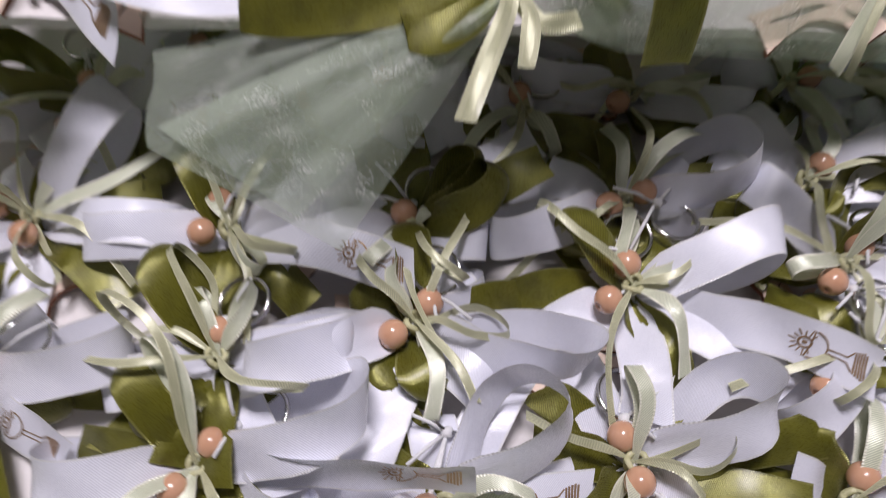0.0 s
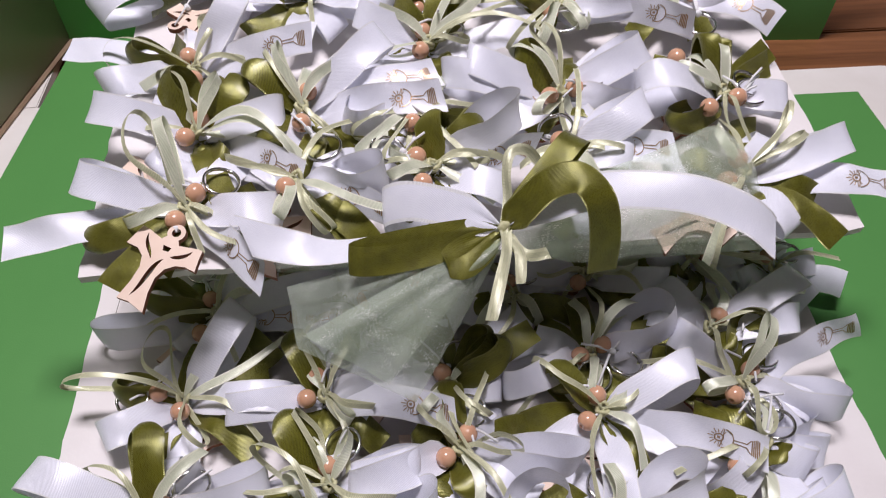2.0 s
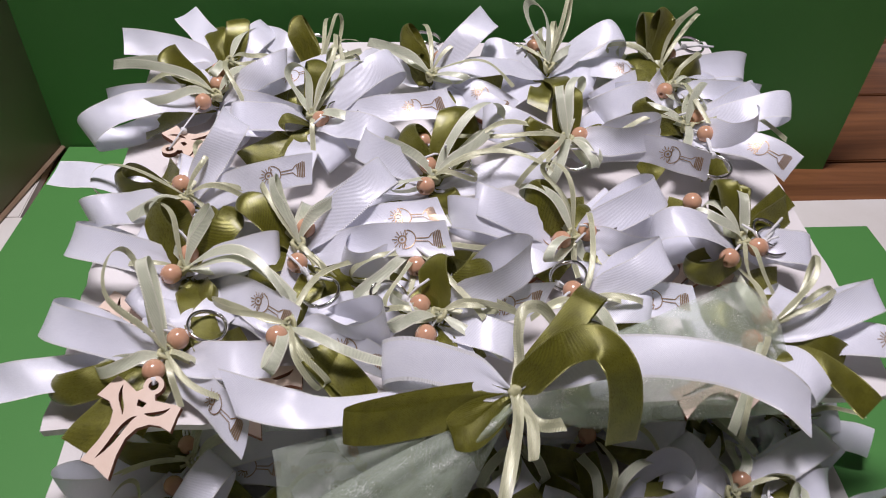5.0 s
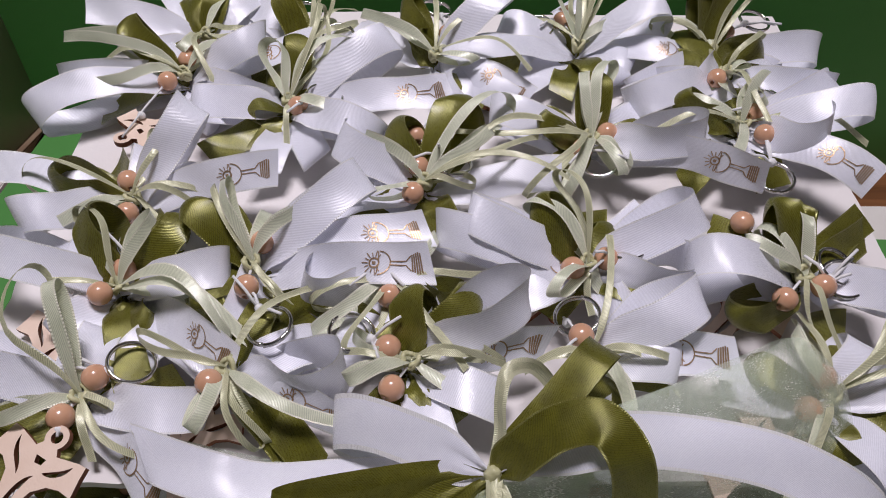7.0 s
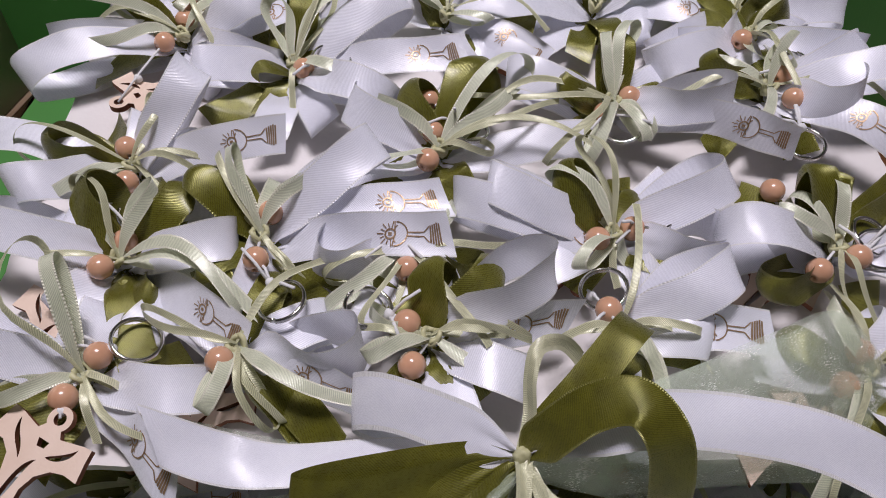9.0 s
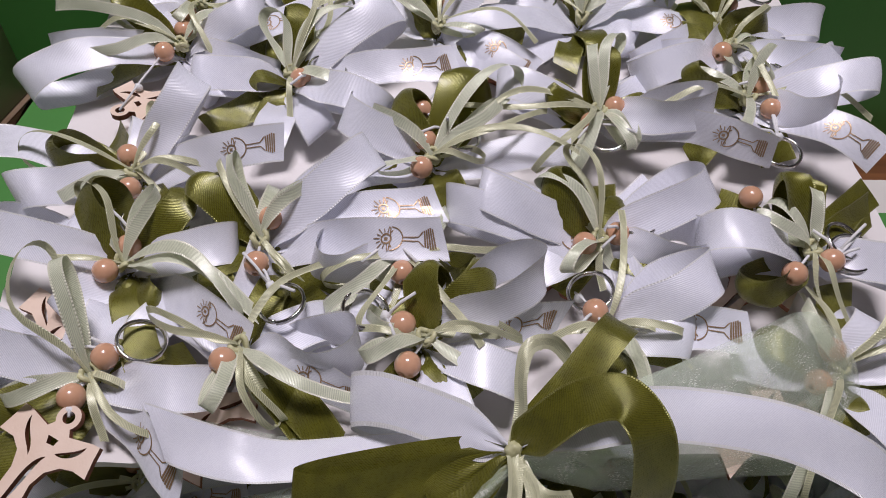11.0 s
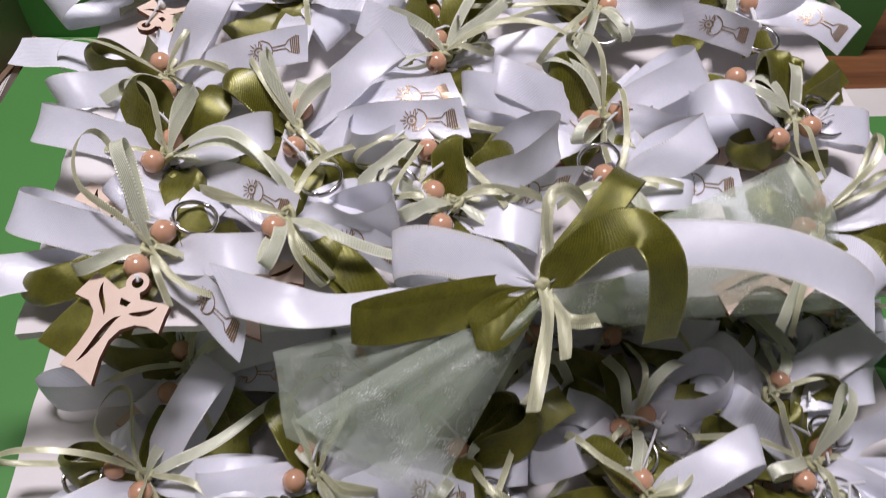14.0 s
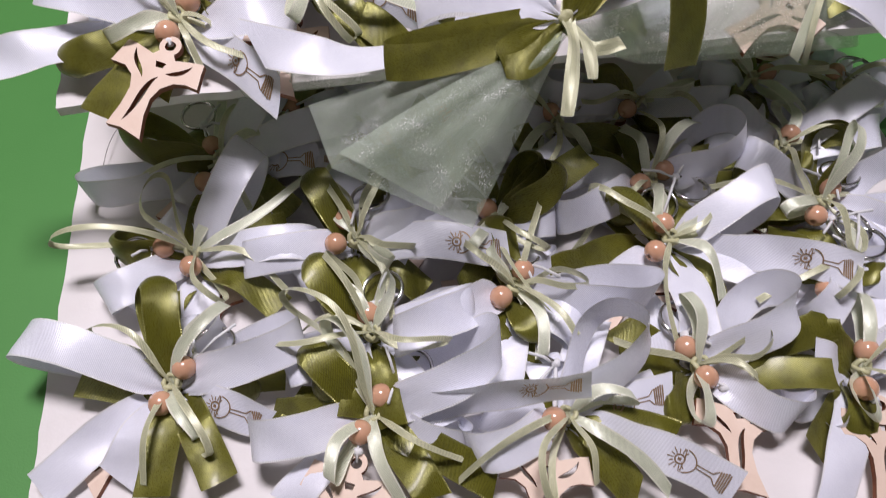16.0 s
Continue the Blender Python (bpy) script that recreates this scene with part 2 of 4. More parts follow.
def frosted_material():
    m, nt, p = material("frosted_plastic")
    tc = nt.nodes.new("ShaderNodeTexCoord")
    n = node(nt, "ShaderNodeTexNoise", Scale=7.0, Detail=6.0)
    nt.links.new(tc.outputs["Object"], n.inputs["Vector"])
    ramp = nt.nodes.new("ShaderNodeValToRGB")
    ramp.color_ramp.elements[0].color, ramp.color_ramp.elements[1].color = (0.36, 0.35, 0.24, 1), (0.46, 0.45, 0.33, 1)
    nt.links.new(n.outputs["Fac"], ramp.inputs["Fac"])
    nt.links.new(ramp.outputs["Color"], p.inputs["Base Color"])
    p.inputs["Roughness"].default_value = 0.25
    tr = nt.nodes.new("ShaderNodeBsdfTranslucent")
    nt.links.new(ramp.outputs["Color"], tr.inputs["Color"])
    mix = nt.nodes.new("ShaderNodeMixShader")
    mix.inputs[0].default_value = 0.4
    nt.links.new(p.outputs[0], mix.inputs[1]); nt.links.new(tr.outputs[0], mix.inputs[2])
    nt.links.new(mix.outputs[0], nt.nodes["Material Output"].inputs["Surface"])
    return m


frosted = frosted_material()
brown_seal = mottled("brown_seal", (0.22, 0.13, 0.08), (0.40, 0.28, 0.19), 30.0, 0.6)


# ---- building helpers ----
def finish(bm, name, mats, smooth=True):
    me = bpy.data.meshes.new(name)
    bm.to_mesh(me)
    bm.free()
    for m in mats if isinstance(mats, (list, tuple)) else [mats]:
        me.materials.append(m)
    if smooth:
        me.polygons.foreach_set("use_smooth", [True] * len(me.polygons))
    return me


def part(name, bm, mat, parent, label="", m=None, smooth=True):
    ob = new(name, finish(bm, name, mat, smooth) if isinstance(bm, bmesh.types.BMesh) else bm)
    ob.parent = parent
    if m is not None:
        ob.matrix_basis = m
    return tagged(ob, label)


def block(x0, x1, y0, y1, z0, z1, bevel=0.0):
    bm = bmesh.new()
    bmesh.ops.create_cube(bm, size=1, matrix=Matrix.LocRotScale(((x0 + x1) / 2, (y0 + y1) / 2, (z0 + z1) / 2), None, (x1 - x0, y1 - y0, z1 - z0)))
    if bevel:
        bmesh.ops.bevel(bm, geom=bm.edges[:], offset=bevel, segments=2, affect="EDGES")
    return bm


def structure(name, bm, mat, label="", smooth=False):
    return tagged(new(name, finish(bm, name, mat, smooth)), label, kind="structure")


def tube(points, radius, sides=6, closed=False):
    """A round cord or wire through points."""
    bm = bmesh.new()
    pts = [Vector(p) for p in points]
    rings, count = [], len(pts)
    ref = Vector((0.13, 0.21, 0.97))
    for i, p in enumerate(pts):
        a, b = (pts[i - 1], pts[(i + 1) % count]) if closed else (pts[max(i - 1, 0)], pts[min(i + 1, count - 1)])
        d = (b - a).normalized()
        u = d.cross(ref).normalized()
        v = d.cross(u)
        rings.append([bm.verts.new(p + radius * (u * math.cos(k * 2 * math.pi / sides) + v * math.sin(k * 2 * math.pi / sides))) for k in range(sides)])
    for i in range(count if closed else count - 1):
        r, q = rings[i], rings[(i + 1) % count]
        for k in range(sides):
            bm.faces.new((r[k], r[(k + 1) % sides], q[(k + 1) % sides], q[k]))
    if not closed:
        bm.faces.new(rings[0][::-1]), bm.faces.new(rings[-1])
    return bm


def sheet(place, across, along, half, length):
    """A woven strip: place(t, v) with t along 0..1 and v across -1..1; UV in metres."""
    bm = bmesh.new()
    layer = bm.loops.layers.uv.new("UVMap")
    grid, flat = [], []
    for i in range(along + 1):
        row, uvs = [], []
        for j in range(across + 1):
            v = -1 + 2 * j / across
            row.append(bm.verts.new(place(i / along, v)))
            uvs.append((i / along * length, v * half))
        grid.append(row), flat.append(uvs)
    for i in range(along):
        for j in range(across):
            f = bm.faces.new((grid[i][j], grid[i + 1][j], grid[i + 1][j + 1], grid[i][j + 1]))
            for loop, (a, b) in zip(f.loops, ((i, j), (i + 1, j), (i + 1, j + 1), (i, j + 1))):
                loop[layer].uv = flat[a][b]
    return bm


def smooth01(x):
    x = min(max(x, 0.0), 1.0)
    return x * x * (3 - 2 * x)


# ---- the room and the table ----
TABLE = -0.012
structure("wall_back", block(-1.6, 1.6, 2.2, 2.3, -0.75, 1.9), plaster, "plain painted wall")
structure("wall_front", block(-1.6, 1.6, -1.5, -1.4, -0.75, 1.9), plaster, "plain painted wall")
structure("wall_left", block(-1.7, -1.6, -1.5, 2.3, -0.75, 1.9), plaster, "plain painted wall")
structure("wall_right", block(1.6, 1.7, -1.5, 2.3, -0.75, 1.9), plaster, "plain painted wall")
structure("ceiling", block(-1.7, 1.7, -1.5, 2.3, 1.9, 2.0), plaster, "plain painted ceiling")
structure("floor", block(-1.7, 1.7, -1.5, 2.3, -0.85, -0.75), plaster, "plain floor under the table")

table = tagged(new("table"), "reddish brown stained pine plank table", "table")
for lx in (-0.82, 0.88):
    for ly in (-0.5, 1.2):
        part("leg", block(lx - 0.035, lx + 0.035, ly - 0.035, ly + 0.035, -0.75, TABLE - 0.028, 0.004), table_wood, table)
plank_mesh = finish(block(-0.9, 0.9, 0.0015, 0.1185, -0.028, 0, 0.0012), "plank", table_wood, False)
for k in range(16):
    part("plank", plank_mesh, None, table, m=pose(0.03, -0.56 + 0.12 * k, TABLE))


def card(x0, x1, y0, y1, z0, z1, radius):
    """A flat card with rounded corners."""
    bm = bmesh.new()
    vs = []
    for cx, cy, a0 in ((x1 - radius, y1 - radius, 0), (x0 + radius, y1 - radius, 90), (x0 + radius, y0 + radius, 180), (x1 - radius, y0 + radius, 270)):
        for k in range(6):
            a = radians(a0 + 18 * k)
            vs.append(bm.verts.new((cx + radius * math.cos(a), cy + radius * math.sin(a), z0)))
    f = bm.faces.new(vs)
    ext = bmesh.ops.extrude_face_region(bm, geom=[f])
    bmesh.ops.translate(bm, verts=[v for v in ext["geom"] if isinstance(v, bmesh.types.BMVert)], vec=(0, 0, z1 - z0))
    bmesh.ops.recalc_face_normals(bm, faces=bm.faces[:])
    return bm


tagged(new("white_base_sheet", finish(card(-0.43, 0.432, -0.35, 0.452, TABLE, -0.0035, 0.02), "white_base_sheet", white_card, False)), "worn off-white base sheet with rounded corners on the table", "sheet")
tagged(new("white_side_strip", finish(block(-0.43, -0.3225, 0.4525, 0.60, TABLE, -0.0035, 0.0008), "white_side_strip", white_card, False)), "worn off-white strip of sheet under the side panel", "sheet")
floor_card = bmesh.new()
foot = floor_card.faces.new([floor_card.verts.new((px, py, -0.0035)) for px, py in ((-0.383, -0.32), (0.372, -0.32), (0.372, 0.413), (0.30, 0.4135), (0.30, 0.529), (-0.309, 0.545))])
ext = bmesh.ops.extrude_face_region(floor_card, geom=[foot])
bmesh.ops.translate(floor_card, verts=[v for v in ext["geom"] if isinstance(v, bmesh.types.BMVert)], vec=(0, 0, 0.0035))
bmesh.ops.recalc_face_normals(floor_card, faces=floor_card.faces[:])
tagged(new("green_floor_card", finish(floor_card, "green_floor_card", green_card, False)), "matte green card lying flat under the white boards", "card")

# upright green card at the back, a little out of square
bm = block(-0.36, 0.384, -0.0015, 0.0015, 0, 0.36)
tagged(new("green_back_card", finish(bm, "green_back_card", green_card, False)), "tall matte green card standing upright behind the boards", "card").matrix_world = pose(0.0, 0.531, TABLE, 0, 0, -3.2)

# frosted side panel on the left, in a brown-stained sealing strip
panel = tagged(new("side_panel"), "dull frosted plastic panel standing beside the green card", "panel")
panel.matrix_world = pose(-0.315, 0.553, -0.0035, 0, 0, -11.5)
part("pane", block(-0.004, 0.0, -0.95, -0.004, 0.004, 0.42, 0.0006), frosted, panel)
part("edge_strip", block(-0.006, 0.003, -0.0035, 0.002, 0.0, 0.42, 0.001), white_card, panel, "pale worn corner strip")
part("bottom_seal", block(-0.006, 0.003, -0.95, -0.004, 0.0, 0.0035, 0.001), brown_seal, panel, "brown stained sealing strip")


# crumpled white cloth on the table
def crumple(x, y, sx, sy, height):
    bm = bmesh.new()
    bmesh.ops.create_grid(bm, x_segments=70, y_segments=70, size=0.5)
    for v in bm.verts:
        r = max(abs(v.co.x), abs(v.co.y)) * 2
        q = Vector((v.co.x * 6, v.co.y * 6, 0.3))
        n = abs(noise.noise(q)) * 0.7 + abs(noise.noise(q * 2.3)) * 0.45 + abs(noise.noise(q * 4.7)) * 0.16
        v.co = Vector((v.co.x * sx * (1 + 0.15 * noise.noise(q + Vector((5, 0, 0)))), v.co.y * sy * (1 + 0.15 * noise.noise(q + Vector((0, 9, 0)))), 0.002 + height * (1 - r ** 4) * (0.25 + n)))
    ob = new("cloth", finish(bm, "cloth", cloth))
    ob.location = (x, y, TABLE)
    return tagged(ob, "crumpled white cloth lying on the wooden table", "cloth")


crumple(0.765, 0.845, 0.38, 0.36, 0.08)

# ceiling lamp
lamp = tagged(new("ceiling_lamp"), "plain rectangular ceiling lamp", "lamp")
lamp.location = (LAMP[0], LAMP[1], 1.9)
part("housing", block(-0.34, 0.34, -0.23, 0.23, -0.06, 0, 0.006), white_card, lamp)

# ---- the two boards ----
SLOPE = 0.11
LOWER = (0.006, 0.0)
UPPER = (0.096, SLOPE)


def ragged_board(name, x0, x1, y0, y1, thick, label, m):
    """A sheet of white board with slightly uneven, hand-cut edges."""
    rng = random.Random(name)
    bm = bmesh.new()
    outline, count = [], 40
    for (ax, ay), (bx, by) in zip(((x0, y0), (x1, y0), (x1, y1), (x0, y1)), ((x1, y0), (x1, y1), (x0, y1), (x0, y0))):
        for k in range(count):
            t = k / count
            w = 0.0022 * noise.noise(Vector((7 * (ax + (bx - ax) * t), 7 * (ay + (by - ay) * t), 4))) + rng.uniform(-0.0004, 0.0004)
            nx, ny = (by - ay), -(bx - ax)
            s = math.hypot(nx, ny)
            outline.append((ax + (bx - ax) * t + nx / s * w * 1.5, ay + (by - ay) * t + ny / s * w * 1.5))
    vs = [bm.verts.new((px, py, 0)) for px, py in outline]
    f = bm.faces.new(vs)
    ext = bmesh.ops.extrude_face_region(bm, geom=[f])
    bmesh.ops.translate(bm, verts=[v for v in ext["geom"] if isinstance(v, bmesh.types.BMVert)], vec=(0, 0, -thick))
    bmesh.ops.recalc_face_normals(bm, faces=bm.faces[:])
    bmesh.ops.triangulate(bm, faces=[g for g in bm.faces if len(g.verts) > 4])
    for g in bm.faces:
        g.material_index = 1 if abs(g.normal.z) < 0.5 else 0
    ob = new(name, finish(bm, name, [foam_board, board_core], False))
    ob.matrix_world = m
    return tagged(ob, label, "board")


TIP = math.degrees(math.atan(SLOPE))
ragged_board("display_board", -0.222, 0.232, -0.06, 0.30, 0.006, "white foam board covered with ribbon favours, lying on green card", pose(0, 0, LOWER[0]))
ragged_board("display_board", -0.192, 0.222, -0.018, 0.292, 0.005, "raised white foam board covered with ribbon favours", pose(0, 0.2, UPPER[0], TIP))

# a plain carton under the raised board carries it
carton = bmesh.new()
CB = [(x, y, z) for x in (-0.16, 0.19) for y, zt in ((0.305, 0.1012), (0.470, 0.1192)) for z in (0.0, zt)]
cv = [carton.verts.new(c) for c in CB]
for q in ((0, 1, 3, 2), (4, 6, 7, 5), (0, 4, 5, 1), (2, 3, 7, 6), (1, 5, 7, 3), (0, 2, 6, 4)):
    carton.faces.new([cv[k] for k in q])
bmesh.ops.recalc_face_normals(carton, faces=carton.faces[:])
tagged(new("carton", finish(carton, "carton", white_card, False)), "plain white carton propping up the board", "box")


# ---- pieces of a favour ----
def make_bead():
    bm = bmesh.new()
    bmesh.ops.create_uvsphere(bm, u_segments=20, v_segments=14, radius=0.0053)
    bmesh.ops.delete(bm, geom=[v for v in bm.verts if abs(v.co.z) > 0.00525], context="VERTS")
    rims = [e for e in bm.edges if e.is_boundary]
    ext = bmesh.ops.extrude_edge_only(bm, edges=rims)
    for v in [g for g in ext["geom"] if isinstance(g, bmesh.types.BMVert)]:
        v.co = Vector((v.co.x * 0.75, v.co.y * 0.75, v.co.z * 0.55))
    return finish(bm, "bead", bead_mat)


def make_ring():
    """A split key ring: two turns of flattened wire."""
    pts = []
    for k in range(73):
        a = k / 36 * 2 * math.pi
        pts.append((0.0092 * math.cos(a), 0.0092 * math.sin(a), 0.0014 * k / 72 - 0.0007))
    return finish(tube(pts, 0.00078, 8), "key_ring", steel)


def bezier_outline(spline_data, curve):
    for pts in spline_data:
        s = curve.splines.new("POLY")
        s.points.add(len(pts) - 1)
        for p, (x, y) in zip(s.points, pts):
            p.co = (x * 0.001, y * 0.001, 0, 1)
        s.use_cyclic_u = True


def arc(cx, cy, r, a0, a1, n):
    return [(cx + r * math.cos(radians(a0 + (a1 - a0) * k / n)), cy + r * math.sin(radians(a0 + (a1 - a0) * k / n))) for k in range(n + 1)]


def swoosh(p0, p1, p2, p3, fat, n=12):
    """A slot along a cubic curve, widest in the middle."""
    left, right = [], []
    for k in range(n + 1):
        t = k / n
        b = [(1 - t) ** 3, 3 * t * (1 - t) ** 2, 3 * t * t * (1 - t), t ** 3]
        d = [-3 * (1 - t) ** 2, 3 * (1 - t) ** 2 - 6 * t * (1 - t), 6 * t * (1 - t) - 3 * t * t, 3 * t * t]
        x, y = (sum(w * p[i] for w, p in zip(b, (p0, p1, p2, p3))) for i in (0, 1))
        dx, dy = (sum(w * p[i] for w, p in zip(d, (p0, p1, p2, p3))) for i in (0, 1))
        s = math.hypot(dx, dy) or 1
        h = fat * (math.sin(math.pi * t) ** 0.8) / 2 + 0.05
        left.append((x - dy / s * h, y + dx / s * h)), right.append((x + dy / s * h, y - dx / s * h))
    return left + right[::-1]


def make_cross():
    """A small laser-cut tau cross of plywood with a hanging eye and curved slots."""
    c = bpy.data.curves.new("cross", "CURVE")
    c.dimensions, c.fill_mode, c.extrude = "2D", "BOTH", 0.0015
    body = arc(0, 0, 4.6, -45, 225, 18)
    body += [(-5, -5.6), (-14, -3.4), (-17.4, -3.2), (-18.2, -8), (-19.6, -14.5), (-13, -14.6), (-8.6, -17.5), (-6.2, -23), (-6.0, -31), (-7.2, -41), (-1, -40.4), (8.6, -42.6)]
    body += [(5.2, -33), (3.9, -25), (5.4, -19.5), (9.4, -15.6), (14, -14.2), (19.6, -14.5), (18.0, -8), (17.2, -3.2), (14, -3.4), (5, -5.6)]
    slots = [arc(0, 0, 2.3, 0, 342, 18), [(-2.2, -8.2), (2.4, -8.2), (2.0, -10.6), (-1.0, -10.9)],
             swoosh((-12.5, -5.5), (-11, -12), (-6.5, -12.5), (-4.0, -17.2), 1.8), swoosh((13, -5.5), (11.5, -10), (7, -12), (4.4, -12.6), 2.0),
             swoosh((2.2, -14.8), (-2.0, -19), (0.8, -28), (-2.2, -37.5), 2.5)]
    bezier_outline([body] + slots, c)
    ob = bpy.data.objects.new("cross", c)
    scene.collection.objects.link(ob)
    bpy.context.view_layer.update()
    me = bpy.data.meshes.new_from_object(ob.evaluated_get(bpy.context.evaluated_depsgraph_get()))
    bpy.data.objects.remove(ob)
    me.name = "cross"
    bm = bmesh.new()
    bm.from_mesh(me)
    bmesh.ops.remove_doubles(bm, verts=bm.verts[:], dist=1e-5)
    bm.to_mesh(me)
    bm.free()
    me.materials.clear()
    me.materials.append(plywood), me.materials.append(burnt)
    for f in me.polygons:
        f.use_smooth = False
        f.material_index = 1 if abs(f.normal.z) < 0.5 else 0
    return me


def make_knot():
    bm = bmesh.new()
    bmesh.ops.create_icosphere(bm, subdivisions=2, radius=0.0022)
    for v in bm.verts:
        v.co *= 1 + 0.35 * noise.noise(v.co * 1500)
    return finish(bm, "cord_knot", cord_mat)


BEAD, RING, CROSS, KNOT = make_bead(), make_ring(), make_cross(), make_knot()
W, O, S, N = "W", "O", "S", "N"
LOOP, TAIL, PRINT, CURL = "loop", "tail", "print", "curl"
RIBBON_NAME = {"W": "white_ribbon", "O": "olive_ribbon", "S": "sage_ribbon", "N": "narrow_ribbon"}


def ribbon_place(kind, shape, az, length, rng, z0, tip_z, floor=0.0012, roll=None, belly=None):
    """The surface place(t, v) of a ribbon that leaves the knot at height z0 in direction az and has its tip at height tip_z, and its length of cloth."""
    half = WIDTH[kind] / 2
    a = radians(az)
    d, s, up = Vector((math.cos(a), math.sin(a), 0)), Vector((-math.sin(a), math.cos(a), 0)), Vector((0, 0, 1))
    wide = kind in "WO"
    if roll is None:
        roll = (40 if wide else 30) * math.cos(a) + rng.uniform(-26, 26) * (1 if wide else 1.6)
        if shape == TAIL:
            roll *= 0.6
    if belly is None:
        belly = min({"W": 0.25, "O": 0.21, "S": 0.18, "N": 0.21}[kind] * length, 0.0125) * rng.uniform(0.75, 1.25)
    bend = rng.uniform(-0.10, 0.10) * length * (1 if wide else 4.0)
    curl = 0.0 if wide else rng.uniform(-0.16, 0.16) * length
    arch = rng.uniform(0.06, 0.17) * length * (1 if wide else 1.6)
    blunt = {"W": 2.35, "O": 2.1, "S": 2.0, "N": 2.0}[kind]
    rho, wob, ph = radians(roll), rng.uniform(0.0004, 0.0012), rng.uniform(0, 6.28)
    turn = radians(rng.uniform(-24, 24))
    splay = rng.uniform(-0.07, 0.07) * length if shape == LOOP else 0.0
    bow = rng.uniform(-0.0010, 0.0014) * (half / 0.008)
    slant = rng.uniform(-0.3, 0.3) * half
    skew = rng.uniform(-0.5, 0.5) * half
    rounding = {"W": 0.0, "O": 0.006, "S": 0.0, "N": 0.0}[kind]
    drop = tip_z - z0

    def place(t, v):
        if shape == LOOP:
            c = 1 - abs(math.cos(math.pi * t)) ** blunt
            reach = c * length
            rise = belly * math.sin(2 * math.pi * t) * (c + 0.001) ** 0.5 * 1.2
            prog = c
        else:
            reach, prog = t * length, t
            rise = 0.0
        pinch = smooth01(reach / min(0.35 * length, 0.013))
        twist = rho * (0.08 + 0.92 * smooth01(reach / min(0.65 * length, 0.030))) + turn * prog
        if shape == LOOP:
            twist += turn * math.sin(2 * math.pi * t) * 0.3
        across = s * math.cos(twist) + up * math.sin(twist)
        normal = up * math.cos(twist) - s * math.sin(twist)
        w = half * (0.34 + 0.66 * pinch)
        fold = 1 - smooth01(reach / min(0.022, 0.5 * length))
        pleat = 0.0014 * (half / 0.008) * fold * math.sin(v * 7.5 + ph)
        ripple = wob * math.sin(v * 1.6 + 6.28 * reach / 0.034 + ph) * pinch * (half / 0.008)
        p = d * reach + across * (v * w) + normal * (rise + pleat + ripple + bow * (v * v - 0.4) * pinch) + s * (bend * prog * prog + curl * math.sin(4.2 * prog) * prog + splay * math.sin(2 * math.pi * t) * prog)
        if shape == LOOP:
            p.z += z0 + drop * prog + arch * math.sin(math.pi * prog) * 0.6
            p += d * (slant * v * prog ** 3 - rounding * abs(v) ** 2.5 * prog ** 4)
        else:
            p.z += z0 + drop * t ** 1.3 + arch * math.sin(math.pi * t) + 0.0010 * math.sin(8 * t + ph)
            p += d * (skew * v * smooth01((t - 0.8) / 0.2))
        if p.z < floor:
            p.z = floor + 0.0004 * (v + 1)
        return p

    return place, half, length * (2.15 if shape == LOOP else 1.02)


def chalice(place, length):
    """Foil print of a chalice with a radiant host, laid on the ribbon's surface near its end."""
    bm = bmesh.new()
    half = WIDTH["W"] / 2
    base_at = length - 0.0045

    def point(u, v):
        t, q = (base_at - u) / length, v / half
        a, b, c = place(t, q), place(t + 0.01, q), place(t, q + 0.05)
        n = (b - a).cross(c - a).normalized()
        if n.z < 0:
            n = -n
        return a + n * 0.00028

    def stroke(u0, v0, u1, v1, w):
        s = math.hypot(u1 - u0, v1 - v0)
        nu, nv = -(v1 - v0) / s * w / 2, (u1 - u0) / s * w / 2
        bm.faces.new([bm.verts.new(point(u, v)) for u, v in ((u0 + nu, v0 + nv), (u1 + nu, v1 + nv), (u1 - nu, v1 - nv), (u0 - nu, v0 - nv))])

    def line(pts, w):
        for (a, b), (c, e) in zip(pts, pts[1:]):
            stroke(a * 0.001, b * 0.001, c * 0.001, e * 0.001, w * 0.001)

    for k in range(5):
        h = 4.6 - 0.35 * abs(k - 1)
        line([(0.95 * k, -h), (0.95 * k, 0), (0.95 * k, h)], 0.7)
    line([(4.4, -3.2), (6.5, -0.9), (13.2, -0.75)], 0.5), line([(4.4, 3.2), (6.5, 0.9), (13.2, 0.75)], 0.5)
    line([(18.6 + 5.4 * math.cos(radians(x)), 5.0 * math.sin(radians(x))) for x in range(96, 265, 14)], 0.55)
    line([(18.6, -5.0), (18.2, 0), (18.6, 5.0)], 0.5)
    line([(20.0 + 2.0 * math.cos(radians(x)), 2.0 * math.sin(radians(x))) for x in range(0, 361, 30)], 0.7)
    line([(19.4, 0), (20.8, 0)], 1.2)
    for k in range(11):
        x = radians(-125 + 25 * k)
        r = 5.2 if k % 2 else 4.3
        line([(20.0 + 2.6 * math.cos(x), 2.6 * math.sin(x)), (20.0 + r * math.cos(x), r * math.sin(x))], 0.42)
    return bm


COLOURS = {"W": "glossy white satin", "O": "olive green satin", "S": "pale sage satin", "N": "narrow pale green"}
count_of = [0]


